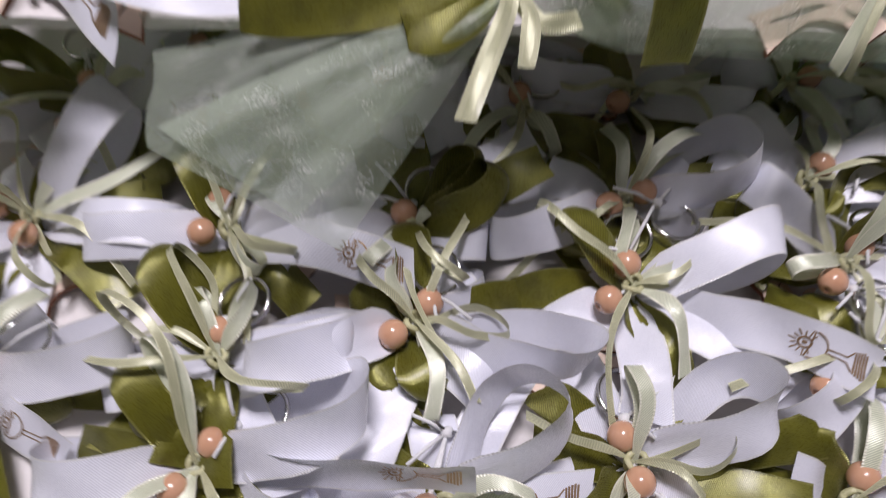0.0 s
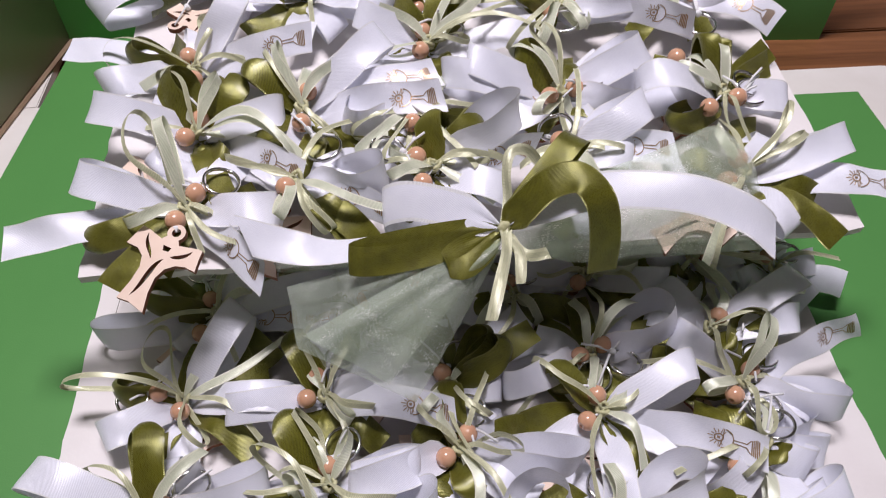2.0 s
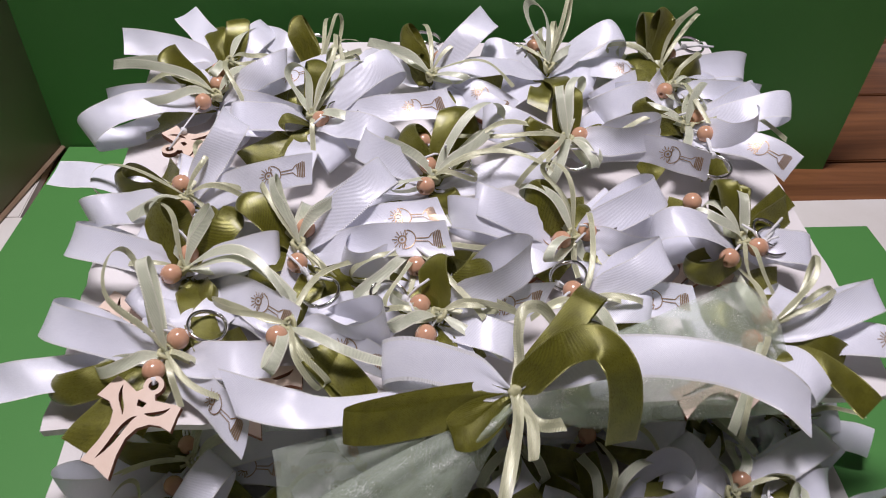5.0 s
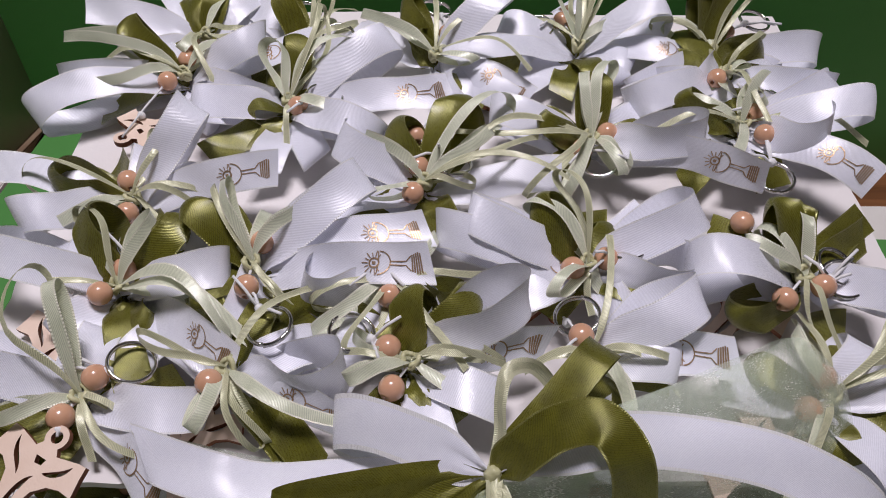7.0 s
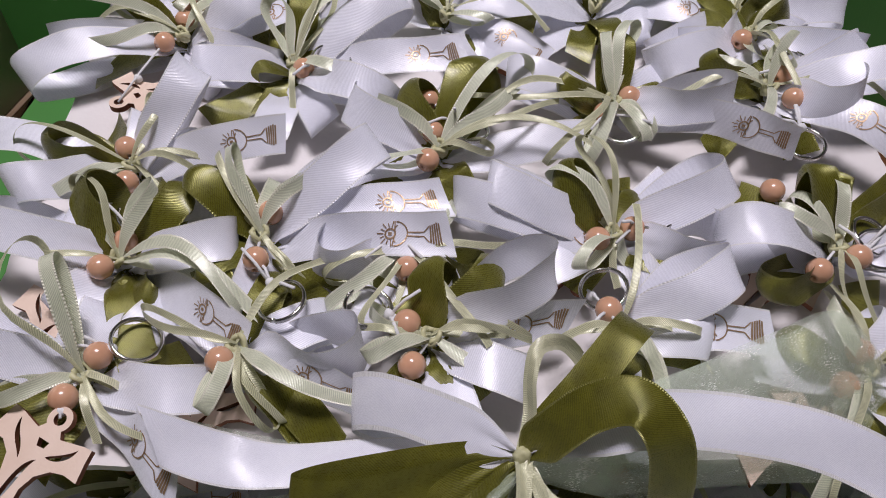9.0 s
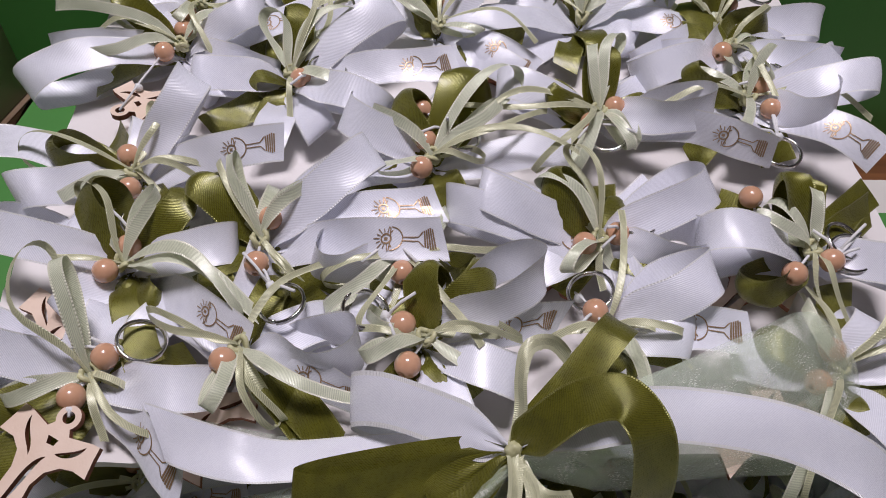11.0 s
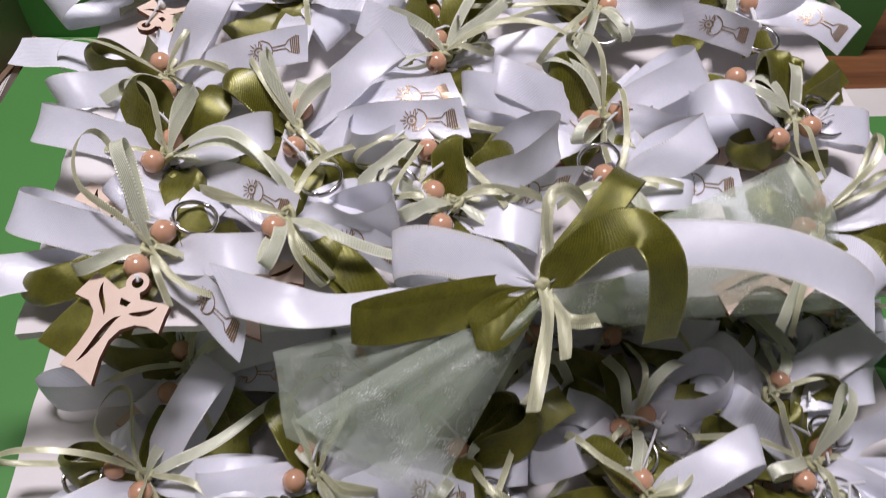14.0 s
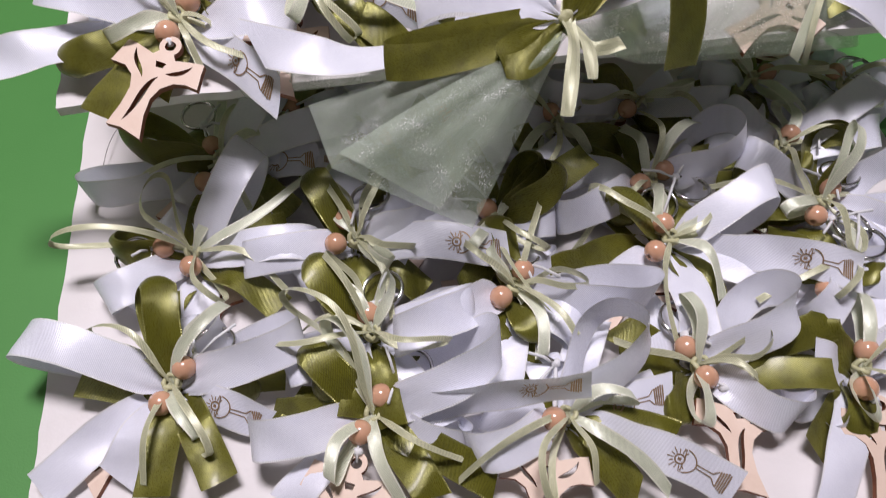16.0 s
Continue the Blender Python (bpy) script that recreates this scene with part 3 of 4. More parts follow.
def favour(board, x, y, high, beads, rings, cross, arms):
    count_of[0] += 1
    rng = random.Random(count_of[0] * 7 + 1)
    z = board[0] + board[1] * (y - 0.2)
    where = "raised white board" if board is UPPER else "lower white board"
    top = tagged(new("ribbon_favour"), "%s ribbon keyring favour %son %s" % ("white and olive", "with cross " if cross else "", where), "favour", "favours on the " + where)
    top.matrix_world = pose(x, y, z + 0.0002, math.degrees(math.atan(board[1])))
    # shorter ribbons lying under the long ones, in the widest gaps between them
    tall = high * 0.001
    taken = [a % 360 for _, _, a, _, _ in arms] + [a % 360 for a, _ in rings]
    if cross:
        taken += [(cross[0] + d) % 360 for d in (-30, 0, 30)]
    inner = []
    for kind, shape, span in ((O, LOOP, (28, 38)), (O, TAIL, (36, 50)), (W, LOOP, (32, 42)), (S, LOOP, (24, 36)), (W, TAIL, (42, 54)), (O, TAIL, (36, 52)), (W, LOOP, (30, 40))):
        taken.sort()
        gap, a0 = max(((b - a) % 360 or 360, a) for a, b in zip(taken, taken[1:] + taken[:1]))
        az = a0 + gap * rng.uniform(0.4, 0.6)
        if gap < 14:
            break
        taken.append(az % 360)
        inner.append((kind, shape, az, rng.uniform(*span), high * rng.uniform(0.45, 0.8) if kind in "WO" else high + rng.uniform(0, 12)))
    # thin ribbons that spring from the top of the knot
    for kind, shape, span in ((N, LOOP, (24, 40)), (N, TAIL, (34, 56))) if sum(arm[0] in "SN" for arm in arms) < 4 else ():
        inner.append((kind, shape, rng.uniform(0, 360), rng.uniform(*span), high + rng.uniform(-2, 14)))
    for number, (kind, shape, az, mm, tip) in enumerate(list(arms) + inner):
        low = number >= len(arms)
        length = max(mm, 12) * 0.001
        start = tall + ({"W": -0.010, "O": -0.010, "S": 0.0, "N": 0.003} if low else {"W": -0.009, "O": -0.008, "S": 0.001, "N": 0.002})[kind]
        more = {}
        if shape == CURL:
            shape, more = LOOP, dict(roll=70 if math.cos(radians(az)) > 0 else -70, belly=0.24 * length)
        elif low and kind in "WO":
            more = dict(belly=0.0055)
        place, half, total = ribbon_place(kind, shape, az, length, rng, start, tip * 0.001, **more)
        wide = kind in "WO"
        ob = part(RIBBON_NAME[kind], sheet(place, 8 if wide else 3, 34 if shape == LOOP else 18, half, total), SATIN[kind], top)
        if shape == PRINT and length > 0.034:
            part("chalice_print", chalice(place, length), gold, ob, "golden foil chalice print", smooth=False)
    # the binding at the middle
    for k in range(3):
        a = rng.uniform(0, 3.14)
        pts = [(0.0032 * math.cos(a + q) * (0.8 + 0.1 * k), 0.0032 * math.sin(a + q) * (0.8 + 0.1 * k), tall + 0.001 * k + 0.0022 * math.sin(q * 2 + k)) for q in np.linspace(0, 6.28, 16, endpoint=False)]
        part("binding", tube(pts, 0.0011, 6, True), binding_mat, top)
    ends = []
    for az, mm in beads:
        a, r = radians(az), max(mm, 7) * 0.001
        c = Vector((r * math.cos(a), r * math.sin(a), tall + 0.0035 + rng.uniform(-0.001, 0.001)))
        part("bead", BEAD, None, top, m=Matrix.Translation(c) @ pose(0, 0, 0, 0, 90 + rng.uniform(-6, 6), az))
        ends.append((az, c))
    knot = Vector((0, 0, tall))

    def nearest(az):
        return min(ends, key=lambda e: abs((e[0] - az + 180) % 360 - 180))[1] if ends else knot

    for az, mm in rings:
        a, r = radians(az), mm * 0.001
        c = Vector((r * math.cos(a), r * math.sin(a), tall + 0.002 + rng.uniform(0, 0.002)))
        part("key_ring", RING, None, top, m=Matrix.Translation(c) @ pose(0, 0, 0, rng.uniform(-16, 16), rng.uniform(-16, 16), az + rng.uniform(-40, 40)))
        b = nearest(az)
        rim = c + (b - c).normalized() * 0.0092
        part("cord_knot", KNOT, None, top, m=Matrix.Translation(rim + Vector((0, 0, 0.0008))) @ pose(0, 0, 0, 0, 0, az))
        for w in (-1, 1):
            mid = (b + rim) / 2 + Vector((0.0008 * w, 0.0008 * w, 0.001))
            part("cord", tube([b, mid, rim], 0.0007, 6), cord_mat, top)
            tip = rim + Vector((rng.uniform(-1, 1), rng.uniform(-1, 1), 0.25)).normalized() * rng.uniform(0.010, 0.022)
            part("cord", tube([rim, (rim + tip) / 2 + Vector((0, 0, 0.002)), tip], 0.0007, 6), cord_mat, top)
    if cross:
        az, mm, heading, high = cross
        a, r = radians(az), mm * 0.001
        c = Vector((r * math.cos(a), r * math.sin(a), high * 0.001))
        part("cross", CROSS, None, top, "pale plywood cross with burnt edges", m=Matrix.Translation(c) @ pose(0, 0, 0, 0, 0, heading + 90) @ pose(0, 0, 0, rng.uniform(2, 9), rng.uniform(-4, 4), 0))
        b = nearest(az)
        part("cord", tube([b, (b + c) / 2 + Vector((0, 0, 0.0015)), c + Vector((0, 0, 0.0016))], 0.0006, 6), cord_mat, top)
        part("cord_knot", KNOT, None, top, m=Matrix.Translation((b * 0.4 + c * 0.6)))
    part("cord", tube([e[1] for e in ends[:1]] + [knot] + [e[1] for e in ends[1:2]], 0.0007, 6) if ends else tube([knot, knot + Vector((0.004, 0, 0))], 0.0007, 6), cord_mat, top)
    return top


# ---- favours: knot place in metres, its height over the board; then directions in degrees, reaches and heights in millimetres ----
favour(UPPER, -0.1366, 0.2107, 15, beads=[(51, 8), (-109, 11)], rings=[(37, 22)], cross=(-95, 19, -119, 18),
       arms=[(W, LOOP, -11, 50, 15), (W, TAIL, -167, 91, 13), (W, LOOP, 163, 57, 25), (W, PRINT, -43, 58, 7), (O, LOOP, -162, 54, 10), (O, TAIL, -126, 54, 8), (N, LOOP, -17, 15, 14), (N, TAIL, -55, 51, 6), (N, LOOP, 136, 47, 42), (N, TAIL, -71, 25, 8), (S, LOOP, 107, 33, 48)])
favour(UPPER, -0.1356, 0.2626, 15, beads=[(85, 8), (-137, 8)], rings=[(79, 23)], cross=(-153, 22, -112, 5),
       arms=[(W, LOOP, 9, 49, 21), (W, LOOP, 162, 59, 22), (W, PRINT, -32, 74, 26), (O, LOOP, 115, 34, 34), (N, LOOP, 121, 33, 36), (S, LOOP, 69, 32, 30), (O, LOOP, 54, 40, 26), (S, TAIL, -33, 70, 20), (S, LOOP, -15, 62, 24), (N, TAIL, -166, 44, 18), (O, TAIL, -89, 24, 10)])
favour(UPPER, -0.1426, 0.3144, 15, beads=[(114, 10), (-83, 13)], rings=[], cross=None,
       arms=[(W, LOOP, 56, 48, 39), (W, PRINT, 10, 71, 30), (W, TAIL, 169, 77, 22), (W, LOOP, -164, 53, 15), (O, LOOP, 172, 38, 27), (O, TAIL, -50, 40, 9), (N, LOOP, 178, 52, 23), (N, TAIL, 14, 44, 12), (N, TAIL, -31, 39, 7)])
favour(UPPER, -0.0774, 0.2697, 23, beads=[(69, 10), (-88, 14)], rings=[(-69, 36)], cross=(-62, 7, -67, 5),
       arms=[(W, LOOP, 43, 61, 38), (W, PRINT, -8, 79, 36), (W, PRINT, 14, 78, 34), (O, LOOP, 131, 40, 32), (S, LOOP, 100, 35, 42), (N, LOOP, 135, 38, 36), (S, LOOP, 61, 30, 36), (O, TAIL, -27, 39, 16), (N, TAIL, -61, 27, 16), (N, TAIL, -47, 28, 18), (O, TAIL, 168, 20, 14)])
favour(UPPER, -0.0794, 0.2184, 23, beads=[(-119, 9)], rings=[], cross=(-156, 11, -103, 5),
       arms=[(W, LOOP, -2, 47, 27), (W, PRINT, -27, 53, 16), (O, TAIL, -40, 54, 12), (S, TAIL, -38, 57, 18), (N, LOOP, -76, 31, 16), (N, LOOP, -61, 34, 16), (O, TAIL, -46, 42, 12), (W, TAIL, 146, 33, 12)])
favour(UPPER, -0.1378, 0.4061, 15, beads=[(88, 10), (-128, 11)], rings=[], cross=(-114, 54, 36, 13),
       arms=[(W, LOOP, -176, 65, 19), (W, LOOP, 14, 48, 32), (W, PRINT, 13, 72, 28), (W, LOOP, -151, 81, 12), (O, LOOP, 152, 38, 36), (O, TAIL, -152, 49, 5), (S, LOOP, 157, 54, 39), (S, LOOP, -168, 53, 21), (W, LOOP, -19, 60, 16), (N, TAIL, -159, 37, 8)])
favour(UPPER, -0.1338, 0.4419, 15, beads=[(-114, 12)], rings=[], cross=None,
       arms=[(W, TAIL, 167, 69, 26), (W, TAIL, 126, 61, 23), (O, LOOP, 79, 38, 24), (O, LOOP, 103, 40, 16), (W, LOOP, 58, 47, 15), (S, LOOP, 67, 39, 19), (N, TAIL, 177, 16, 6)])
favour(UPPER, -0.0745, 0.3751, 23, beads=[(-46, 8)], rings=[(4, 19)], cross=None,
       arms=[(O, LOOP, 82, 34, 40), (S, LOOP, 117, 29, 42), (S, LOOP, 57, 41, 42), (W, LOOP, 35, 64, 38), (W, LOOP, -177, 49, 28), (W, PRINT, 0, 85, 34), (O, LOOP, -161, 24, 24), (N, TAIL, -81, 29, 16), (S, TAIL, -50, 23, 22), (W, LOOP, -36, 58, 26), (N, LOOP, 63, 53, 46), (O, TAIL, -117, 30, 14)])
favour(UPPER, -0.0719, 0.4310, 15, beads=[], rings=[(98, 33), (23, 19)], cross=None,
       arms=[(O, LOOP, 118, 35, 36), (S, LOOP, 71, 24, 19), (W, TAIL, 130, 67, 15), (N, LOOP, 66, 32, 41), (W, LOOP, -12, 35, 17), (N, TAIL, 72, 52, 11)])
favour(UPPER, 0.0020, 0.4156, 23, beads=[(66, 17)], rings=[(89, 40)], cross=None,
       arms=[(O, LOOP, 120, 38, 36), (O, LOOP, 136, 18, 27), (S, LOOP, 147, 44, 38), (W, LOOP, 45, 52, 44), (W, TAIL, 147, 58, 19), (N, TAIL, 86, 58, 25), (W, PRINT, -32, 59, 17)])
favour(UPPER, 0.0857, 0.4360, 15, beads=[(112, 21)], rings=[(148, 27)], cross=None,
       arms=[(O, LOOP, 90, 26, 18), (W, LOOP, 164, 48, 19), (W, LOOP, 15, 52, 30), (W, PRINT, 95, 38, 18), (N, LOOP, 64, 38, 50), (S, LOOP, 104, 28, 51), (W, PRINT, -11, 74, 17), (W, LOOP, -161, 85, 18), (N, TAIL, 103, 47, 14)])
favour(UPPER, 0.1635, 0.4310, 15, beads=[(54, 18), (110, 13)], rings=[(42, 43)], cross=None,
       arms=[(O, LOOP, 113, 32, 43), (O, LOOP, 87, 27, 47), (W, LOOP, 5, 62, 15), (N, LOOP, 71, 36, 46), (N, TAIL, 47, 48, 38), (S, TAIL, 94, 35, 12), (W, LOOP, -151, 59, 10), (W, LOOP, -54, 47, 11)])
favour(UPPER, 0.1616, 0.4020, 23, beads=[(-132, 10)], rings=[], cross=None,
       arms=[(O, LOOP, 56, 37, 25), (W, LOOP, -19, 56, 26), (W, LOOP, -160, 62, 24), (S, TAIL, -131, 21, 12), (W, PRINT, 154, 12, 28), (S, LOOP, 15, 8, 29)])
favour(UPPER, 0.1605, 0.3606, 23, beads=[(-51, 13), (40, 9)], rings=[(50, 21), (-83, 40)], cross=None,
       arms=[(W, LOOP, 4, 64, 32), (W, PRINT, -45, 68, 30), (W, LOOP, -24, 39, 38), (O, LOOP, 160, 37, 30), (S, LOOP, 83, 21, 42), (S, TAIL, -114, 37, 20), (N, TAIL, -158, 48, 28), (W, LOOP, 29, 65, 24), (O, TAIL, -68, 35, 12), (N, TAIL, -9, 61, 26)])
favour(UPPER, -0.0030, 0.3180, 23, beads=[(109, 9), (-121, 10), (98, 31)], rings=[(37, 17)], cross=(78, 97, -38, 5),
       arms=[(S, LOOP, 56, 56, 42), (S, LOOP, 46, 38, 38), (N, LOOP, -21, 25, 30), (N, TAIL, 10, 64, 36), (N, TAIL, 2, 56, 34), (O, LOOP, 113, 37, 32), (S, LOOP, 126, 31, 38), (O, TAIL, -60, 23, 14), (W, TAIL, 2, 65, 30), (W, LOOP, 142, 47, 30), (O, LOOP, 66, 54, 30)])
favour(UPPER, 0.0812, 0.3500, 23, beads=[(10, 8), (-120, 12)], rings=[(-85, 18)], cross=None,
       arms=[(O, LOOP, -178, 29, 34), (O, LOOP, 81, 29, 42), (S, LOOP, 107, 26, 44), (S, LOOP, 71, 36, 44), (S, LOOP, -104, 44, 24), (S, LOOP, -50, 29, 26), (W, CURL, -13, 53, 38), (W, PRINT, -29, 84, 33), (W, LOOP, 165, 53, 28), (N, TAIL, -168, 78, 32), (N, TAIL, -157, 74, 28), (O, TAIL, -132, 32, 20), (N, LOOP, -129, 55, 26)])
favour(UPPER, 0.0696, 0.2706, 23, beads=[(10, 8), (-149, 9)], rings=[(23, 19)], cross=None,
       arms=[(O, LOOP, 129, 34, 38), (S, LOOP, 126, 33, 40), (N, LOOP, 97, 39, 42), (W, LOOP, 28, 56, 34), (W, LOOP, -5, 44, 28), (W, LOOP, 154, 56, 34), (W, LOOP, 169, 69, 26), (W, PRINT, -178, 35, 26), (S, TAIL, -69, 15, 14), (N, TAIL, -90, 21, 14), (O, TAIL, -132, 27, 12)])
favour(UPPER, -0.0068, 0.2223, 23, beads=[(157, 10), (-119, 15)], rings=[(154, 27)], cross=None,
       arms=[(O, LOOP, 85, 28, 34), (W, CURL, 33, 51, 42), (O, LOOP, 50, 43, 24), (N, LOOP, 15, 34, 32), (N, LOOP, 14, 28, 28), (N, TAIL, -170, 27, 24), (O, TAIL, -48, 28, 12), (S, TAIL, -49, 35, 14), (W, PRINT, 4, 56, 24), (W, LOOP, -27, 40, 18), (S, LOOP, 163, 26, 26)])
favour(UPPER, -0.0175, 0.2600, 23, beads=[(-84, 9)], rings=[(110, 16)], cross=None,
       arms=[(O, LOOP, -18, 36, 21), (N, LOOP, -164, 34, 20), (N, TAIL, 0, 44, 19), (W, LOOP, 172, 37, 24), (S, LOOP, -146, 38, 19)])
favour(UPPER, 0.0648, 0.2252, 23, beads=[(113, 8)], rings=[(103, 17)], cross=(103, 32, 117, 5),
       arms=[(W, LOOP, 26, 49, 36), (W, PRINT, -2, 58, 28), (W, LOOP, -10, 35, 24), (N, LOOP, 5, 28, 31), (N, TAIL, -9, 36, 20), (S, TAIL, 127, 12, 19), (O, TAIL, -15, 33, 17)])
favour(UPPER, 0.1634, 0.2648, 23, beads=[(-60, 9), (-134, 20), (127, 35)], rings=[(11, 14), (-14, 15)], cross=(156, 12, -138, 5),
       arms=[(O, LOOP, 113, 32, 42), (O, LOOP, 94, 28, 38), (S, LOOP, 152, 29, 38), (S, TAIL, 75, 23, 42), (O, TAIL, 32, 45, 20), (O, TAIL, 46, 50, 24), (W, LOOP, -179, 53, 32), (W, LOOP, -14, 35, 24), (O, LOOP, -147, 42, 20), (N, TAIL, -84, 34, 18), (N, TAIL, -113, 35, 16)])
favour(UPPER, 0.1606, 0.2117, 15, beads=[(-150, 14), (109, 7)], rings=[], cross=(-133, 20, -157, 5),
       arms=[(W, LOOP, 11, 62, 22), (W, PRINT, -10, 83, 17), (O, TAIL, -43, 59, 5), (N, LOOP, 35, 38, 38), (N, LOOP, 23, 41, 25), (N, TAIL, -121, 64, 9), (S, TAIL, -125, 60, 7), (N, TAIL, 107, 38, 12), (N, TAIL, 87, 45, 12), (O, TAIL, -92, 27, 8)])
favour(LOWER, -0.1597, 0.0816, 15, beads=[(43, 8), (-110, 10)], rings=[(40, 24)], cross=(-136, 10, -138, 5),
       arms=[(W, LOOP, 152, 70, 20), (W, LOOP, 16, 60, 24), (W, TAIL, -151, 65, 8), (W, PRINT, -33, 47, 14), (O, LOOP, 103, 48, 28), (N, LOOP, 129, 40, 28), (S, LOOP, 67, 38, 26), (O, TAIL, -93, 47, 10), (O, TAIL, -60, 49, 12), (N, LOOP, -58, 39, 18), (N, TAIL, -102, 43, 14)])
favour(LOWER, -0.1528, 0.1494, 15, beads=[(166, 14), (-93, 9)], rings=[(176, 28)], cross=(-98, 15, -72, 5),
       arms=[(O, LOOP, 166, 41, 18), (N, LOOP, 158, 60, 30), (N, LOOP, 131, 37, 34), (W, LOOP, 49, 54, 38), (S, TAIL, 3, 57, 34), (W, LOOP, -8, 60, 20), (O, TAIL, -39, 53, 12), (N, TAIL, -26, 53, 18), (N, LOOP, -61, 34, 18), (W, LOOP, -156, 46, 14)])
favour(LOWER, -0.1405, 0.2056, 16, beads=[(114, 11), (-115, 17)], rings=[(110, 36)], cross=(-120, 24, -124, 5),
       arms=[(O, LOOP, 162, 50, 34), (W, LOOP, 46, 45, 38), (W, PRINT, -11, 54, 22), (W, LOOP, -168, 70, 16), (N, LOOP, -172, 46, 12), (S, TAIL, 95, 49, 12), (N, TAIL, 164, 29, 10), (W, LOOP, 15, 74, 27), (O, TAIL, -61, 46, 9)])
favour(LOWER, -0.0736, 0.1399, 23, beads=[(112, 13), (-165, 10)], rings=[(69, 25)], cross=(142, 13, -24, 5),
       arms=[(W, LOOP, 17, 51, 36), (W, PRINT, -16, 73, 32), (O, LOOP, 120, 44, 30), (N, LOOP, 53, 33, 36), (N, LOOP, 114, 30, 34), (O, TAIL, -38, 39, 12), (W, LOOP, -180, 54, 22), (W, PRINT, -33, 25, 16), (S, TAIL, 111, 26, 24)])
favour(LOWER, -0.0707, 0.0894, 23, beads=[(95, 9)], rings=[(71, 21)], cross=None,
       arms=[(O, LOOP, 126, 44, 34), (W, LOOP, 10, 47, 28), (W, PRINT, -10, 38, 18), (N, LOOP, 122, 40, 36), (O, TAIL, -30, 22, 12), (S, LOOP, 105, 26, 28), (N, TAIL, 153, 33, 20)])
favour(LOWER, -0.0740, 0.0547, 15, beads=[(59, 8), (-128, 10)], rings=[(45, 26)], cross=(-115, 21, -115, 13),
       arms=[(W, LOOP, 18, 59, 36), (W, LOOP, -176, 52, 16), (W, PRINT, -8, 90, 36), (O, LOOP, 131, 42, 24), (O, TAIL, -40, 58, 12), (S, LOOP, 104, 38, 40), (N, LOOP, 112, 58, 42), (S, TAIL, -92, 36, 14), (N, TAIL, -46, 42, 18), (W, TAIL, -147, 48, 8), (O, TAIL, -56, 42, 12)])
favour(LOWER, -0.0037, 0.1030, 23, beads=[(52, 8), (-145, 9)], rings=[(70, 21)], cross=(171, 15, -173, 5),
       arms=[(W, LOOP, -16, 63, 28), (W, LOOP, -167, 60, 26), (O, LOOP, -78, 28, 22), (N, TAIL, 55, 44, 36), (N, LOOP, -4, 33, 30), (S, LOOP, -68, 34, 20), (O, TAIL, -90, 28, 14), (O, LOOP, 104, 40, 26)])
favour(LOWER, 0.0078, 0.0427, 15, beads=[(-164, 7)], rings=[(86, 32)], cross=(-135, 16, -103, 13),
       arms=[(W, CURL, 48, 48, 38), (W, PRINT, 0, 47, 18), (W, PRINT, -32, 72, 16), (O, TAIL, -55, 42, 10), (S, TAIL, -49, 50, 14), (N, TAIL, -85, 30, 14), (W, LOOP, -168, 45, 14)])
favour(LOWER, 0.0707, 0.0567, 15, beads=[(-88, 7), (114, 9)], rings=[(93, 23)], cross=(-51, 19, -102, 13),
       arms=[(W, LOOP, 28, 48, 34), (O, TAIL, 2, 62, 24), (O, TAIL, -20, 56, 22), (N, LOOP, 1, 29, 32), (N, LOOP, -19, 21, 28), (N, TAIL, 154, 39, 24), (W, LOOP, -34, 45, 16), (S, LOOP, 92, 29, 30), (O, TAIL, 172, 34, 14)])
favour(LOWER, 0.0759, 0.1186, 23, beads=[(-147, 12), (105, 8)], rings=[(91, 20)], cross=(-136, 8, -131, 5),
       arms=[(W, LOOP, 13, 55, 34), (W, PRINT, -22, 83, 36), (O, TAIL, -70, 38, 16), (S, TAIL, -45, 34, 22), (O, LOOP, 140, 39, 30), (N, LOOP, 144, 45, 34), (N, LOOP, 1, 23, 30), (W, TAIL, -33, 64, 18), (N, TAIL, -119, 52, 16)])
favour(LOWER, 0.0769, 0.1545, 23, beads=[(26, 8), (-160, 7)], rings=[(-26, 20)], cross=None,
       arms=[(W, LOOP, 22, 55, 36), (W, TAIL, 153, 33, 21), (O, LOOP, -143, 33, 21), (S, TAIL, 101, 41, 21), (S, LOOP, 60, 41, 30), (N, TAIL, -136, 57, 14), (O, TAIL, -60, 31, 14), (W, LOOP, -166, 56, 28)])
favour(LOWER, 0.1574, 0.1292, 23, beads=[(-132, 12), (45, 9)], rings=[(44, 20), (-72, 19)], cross=(-125, 8, -146, 5),
       arms=[(W, LOOP, 131, 46, 25), (O, LOOP, 62, 42, 36), (O, TAIL, 27, 34, 21), (W, LOOP, -20, 54, 28), (W, PRINT, 20, 76, 36), (S, LOOP, 58, 29, 52), (N, TAIL, 5, 25, 18)])
favour(LOWER, 0.1415, 0.0447, 15, beads=[(-114, 11), (60, 8)], rings=[], cross=(-87, 17, -105, 13),
       arms=[(W, TAIL, -122, 62, 7), (O, LOOP, 126, 26, 20), (W, LOOP, 25, 52, 23), (S, LOOP, 62, 35, 22), (W, PRINT, 164, 22, 21), (O, TAIL, 110, 30, 10), (N, TAIL, 51, 38, 12), (W, LOOP, 25, 43, 19)])
favour(LOWER, 0.1510, 0.1662, 23, beads=[(42, 9)], rings=[(7, 30)], cross=None,
       arms=[(W, PRINT, 121, 21, 26), (W, LOOP, 19, 64, 34), (O, LOOP, -61, 19, 22), (W, LOOP, 123, 40, 23), (N, TAIL, 82, 29, 18), (W, LOOP, 0, 54, 25)])
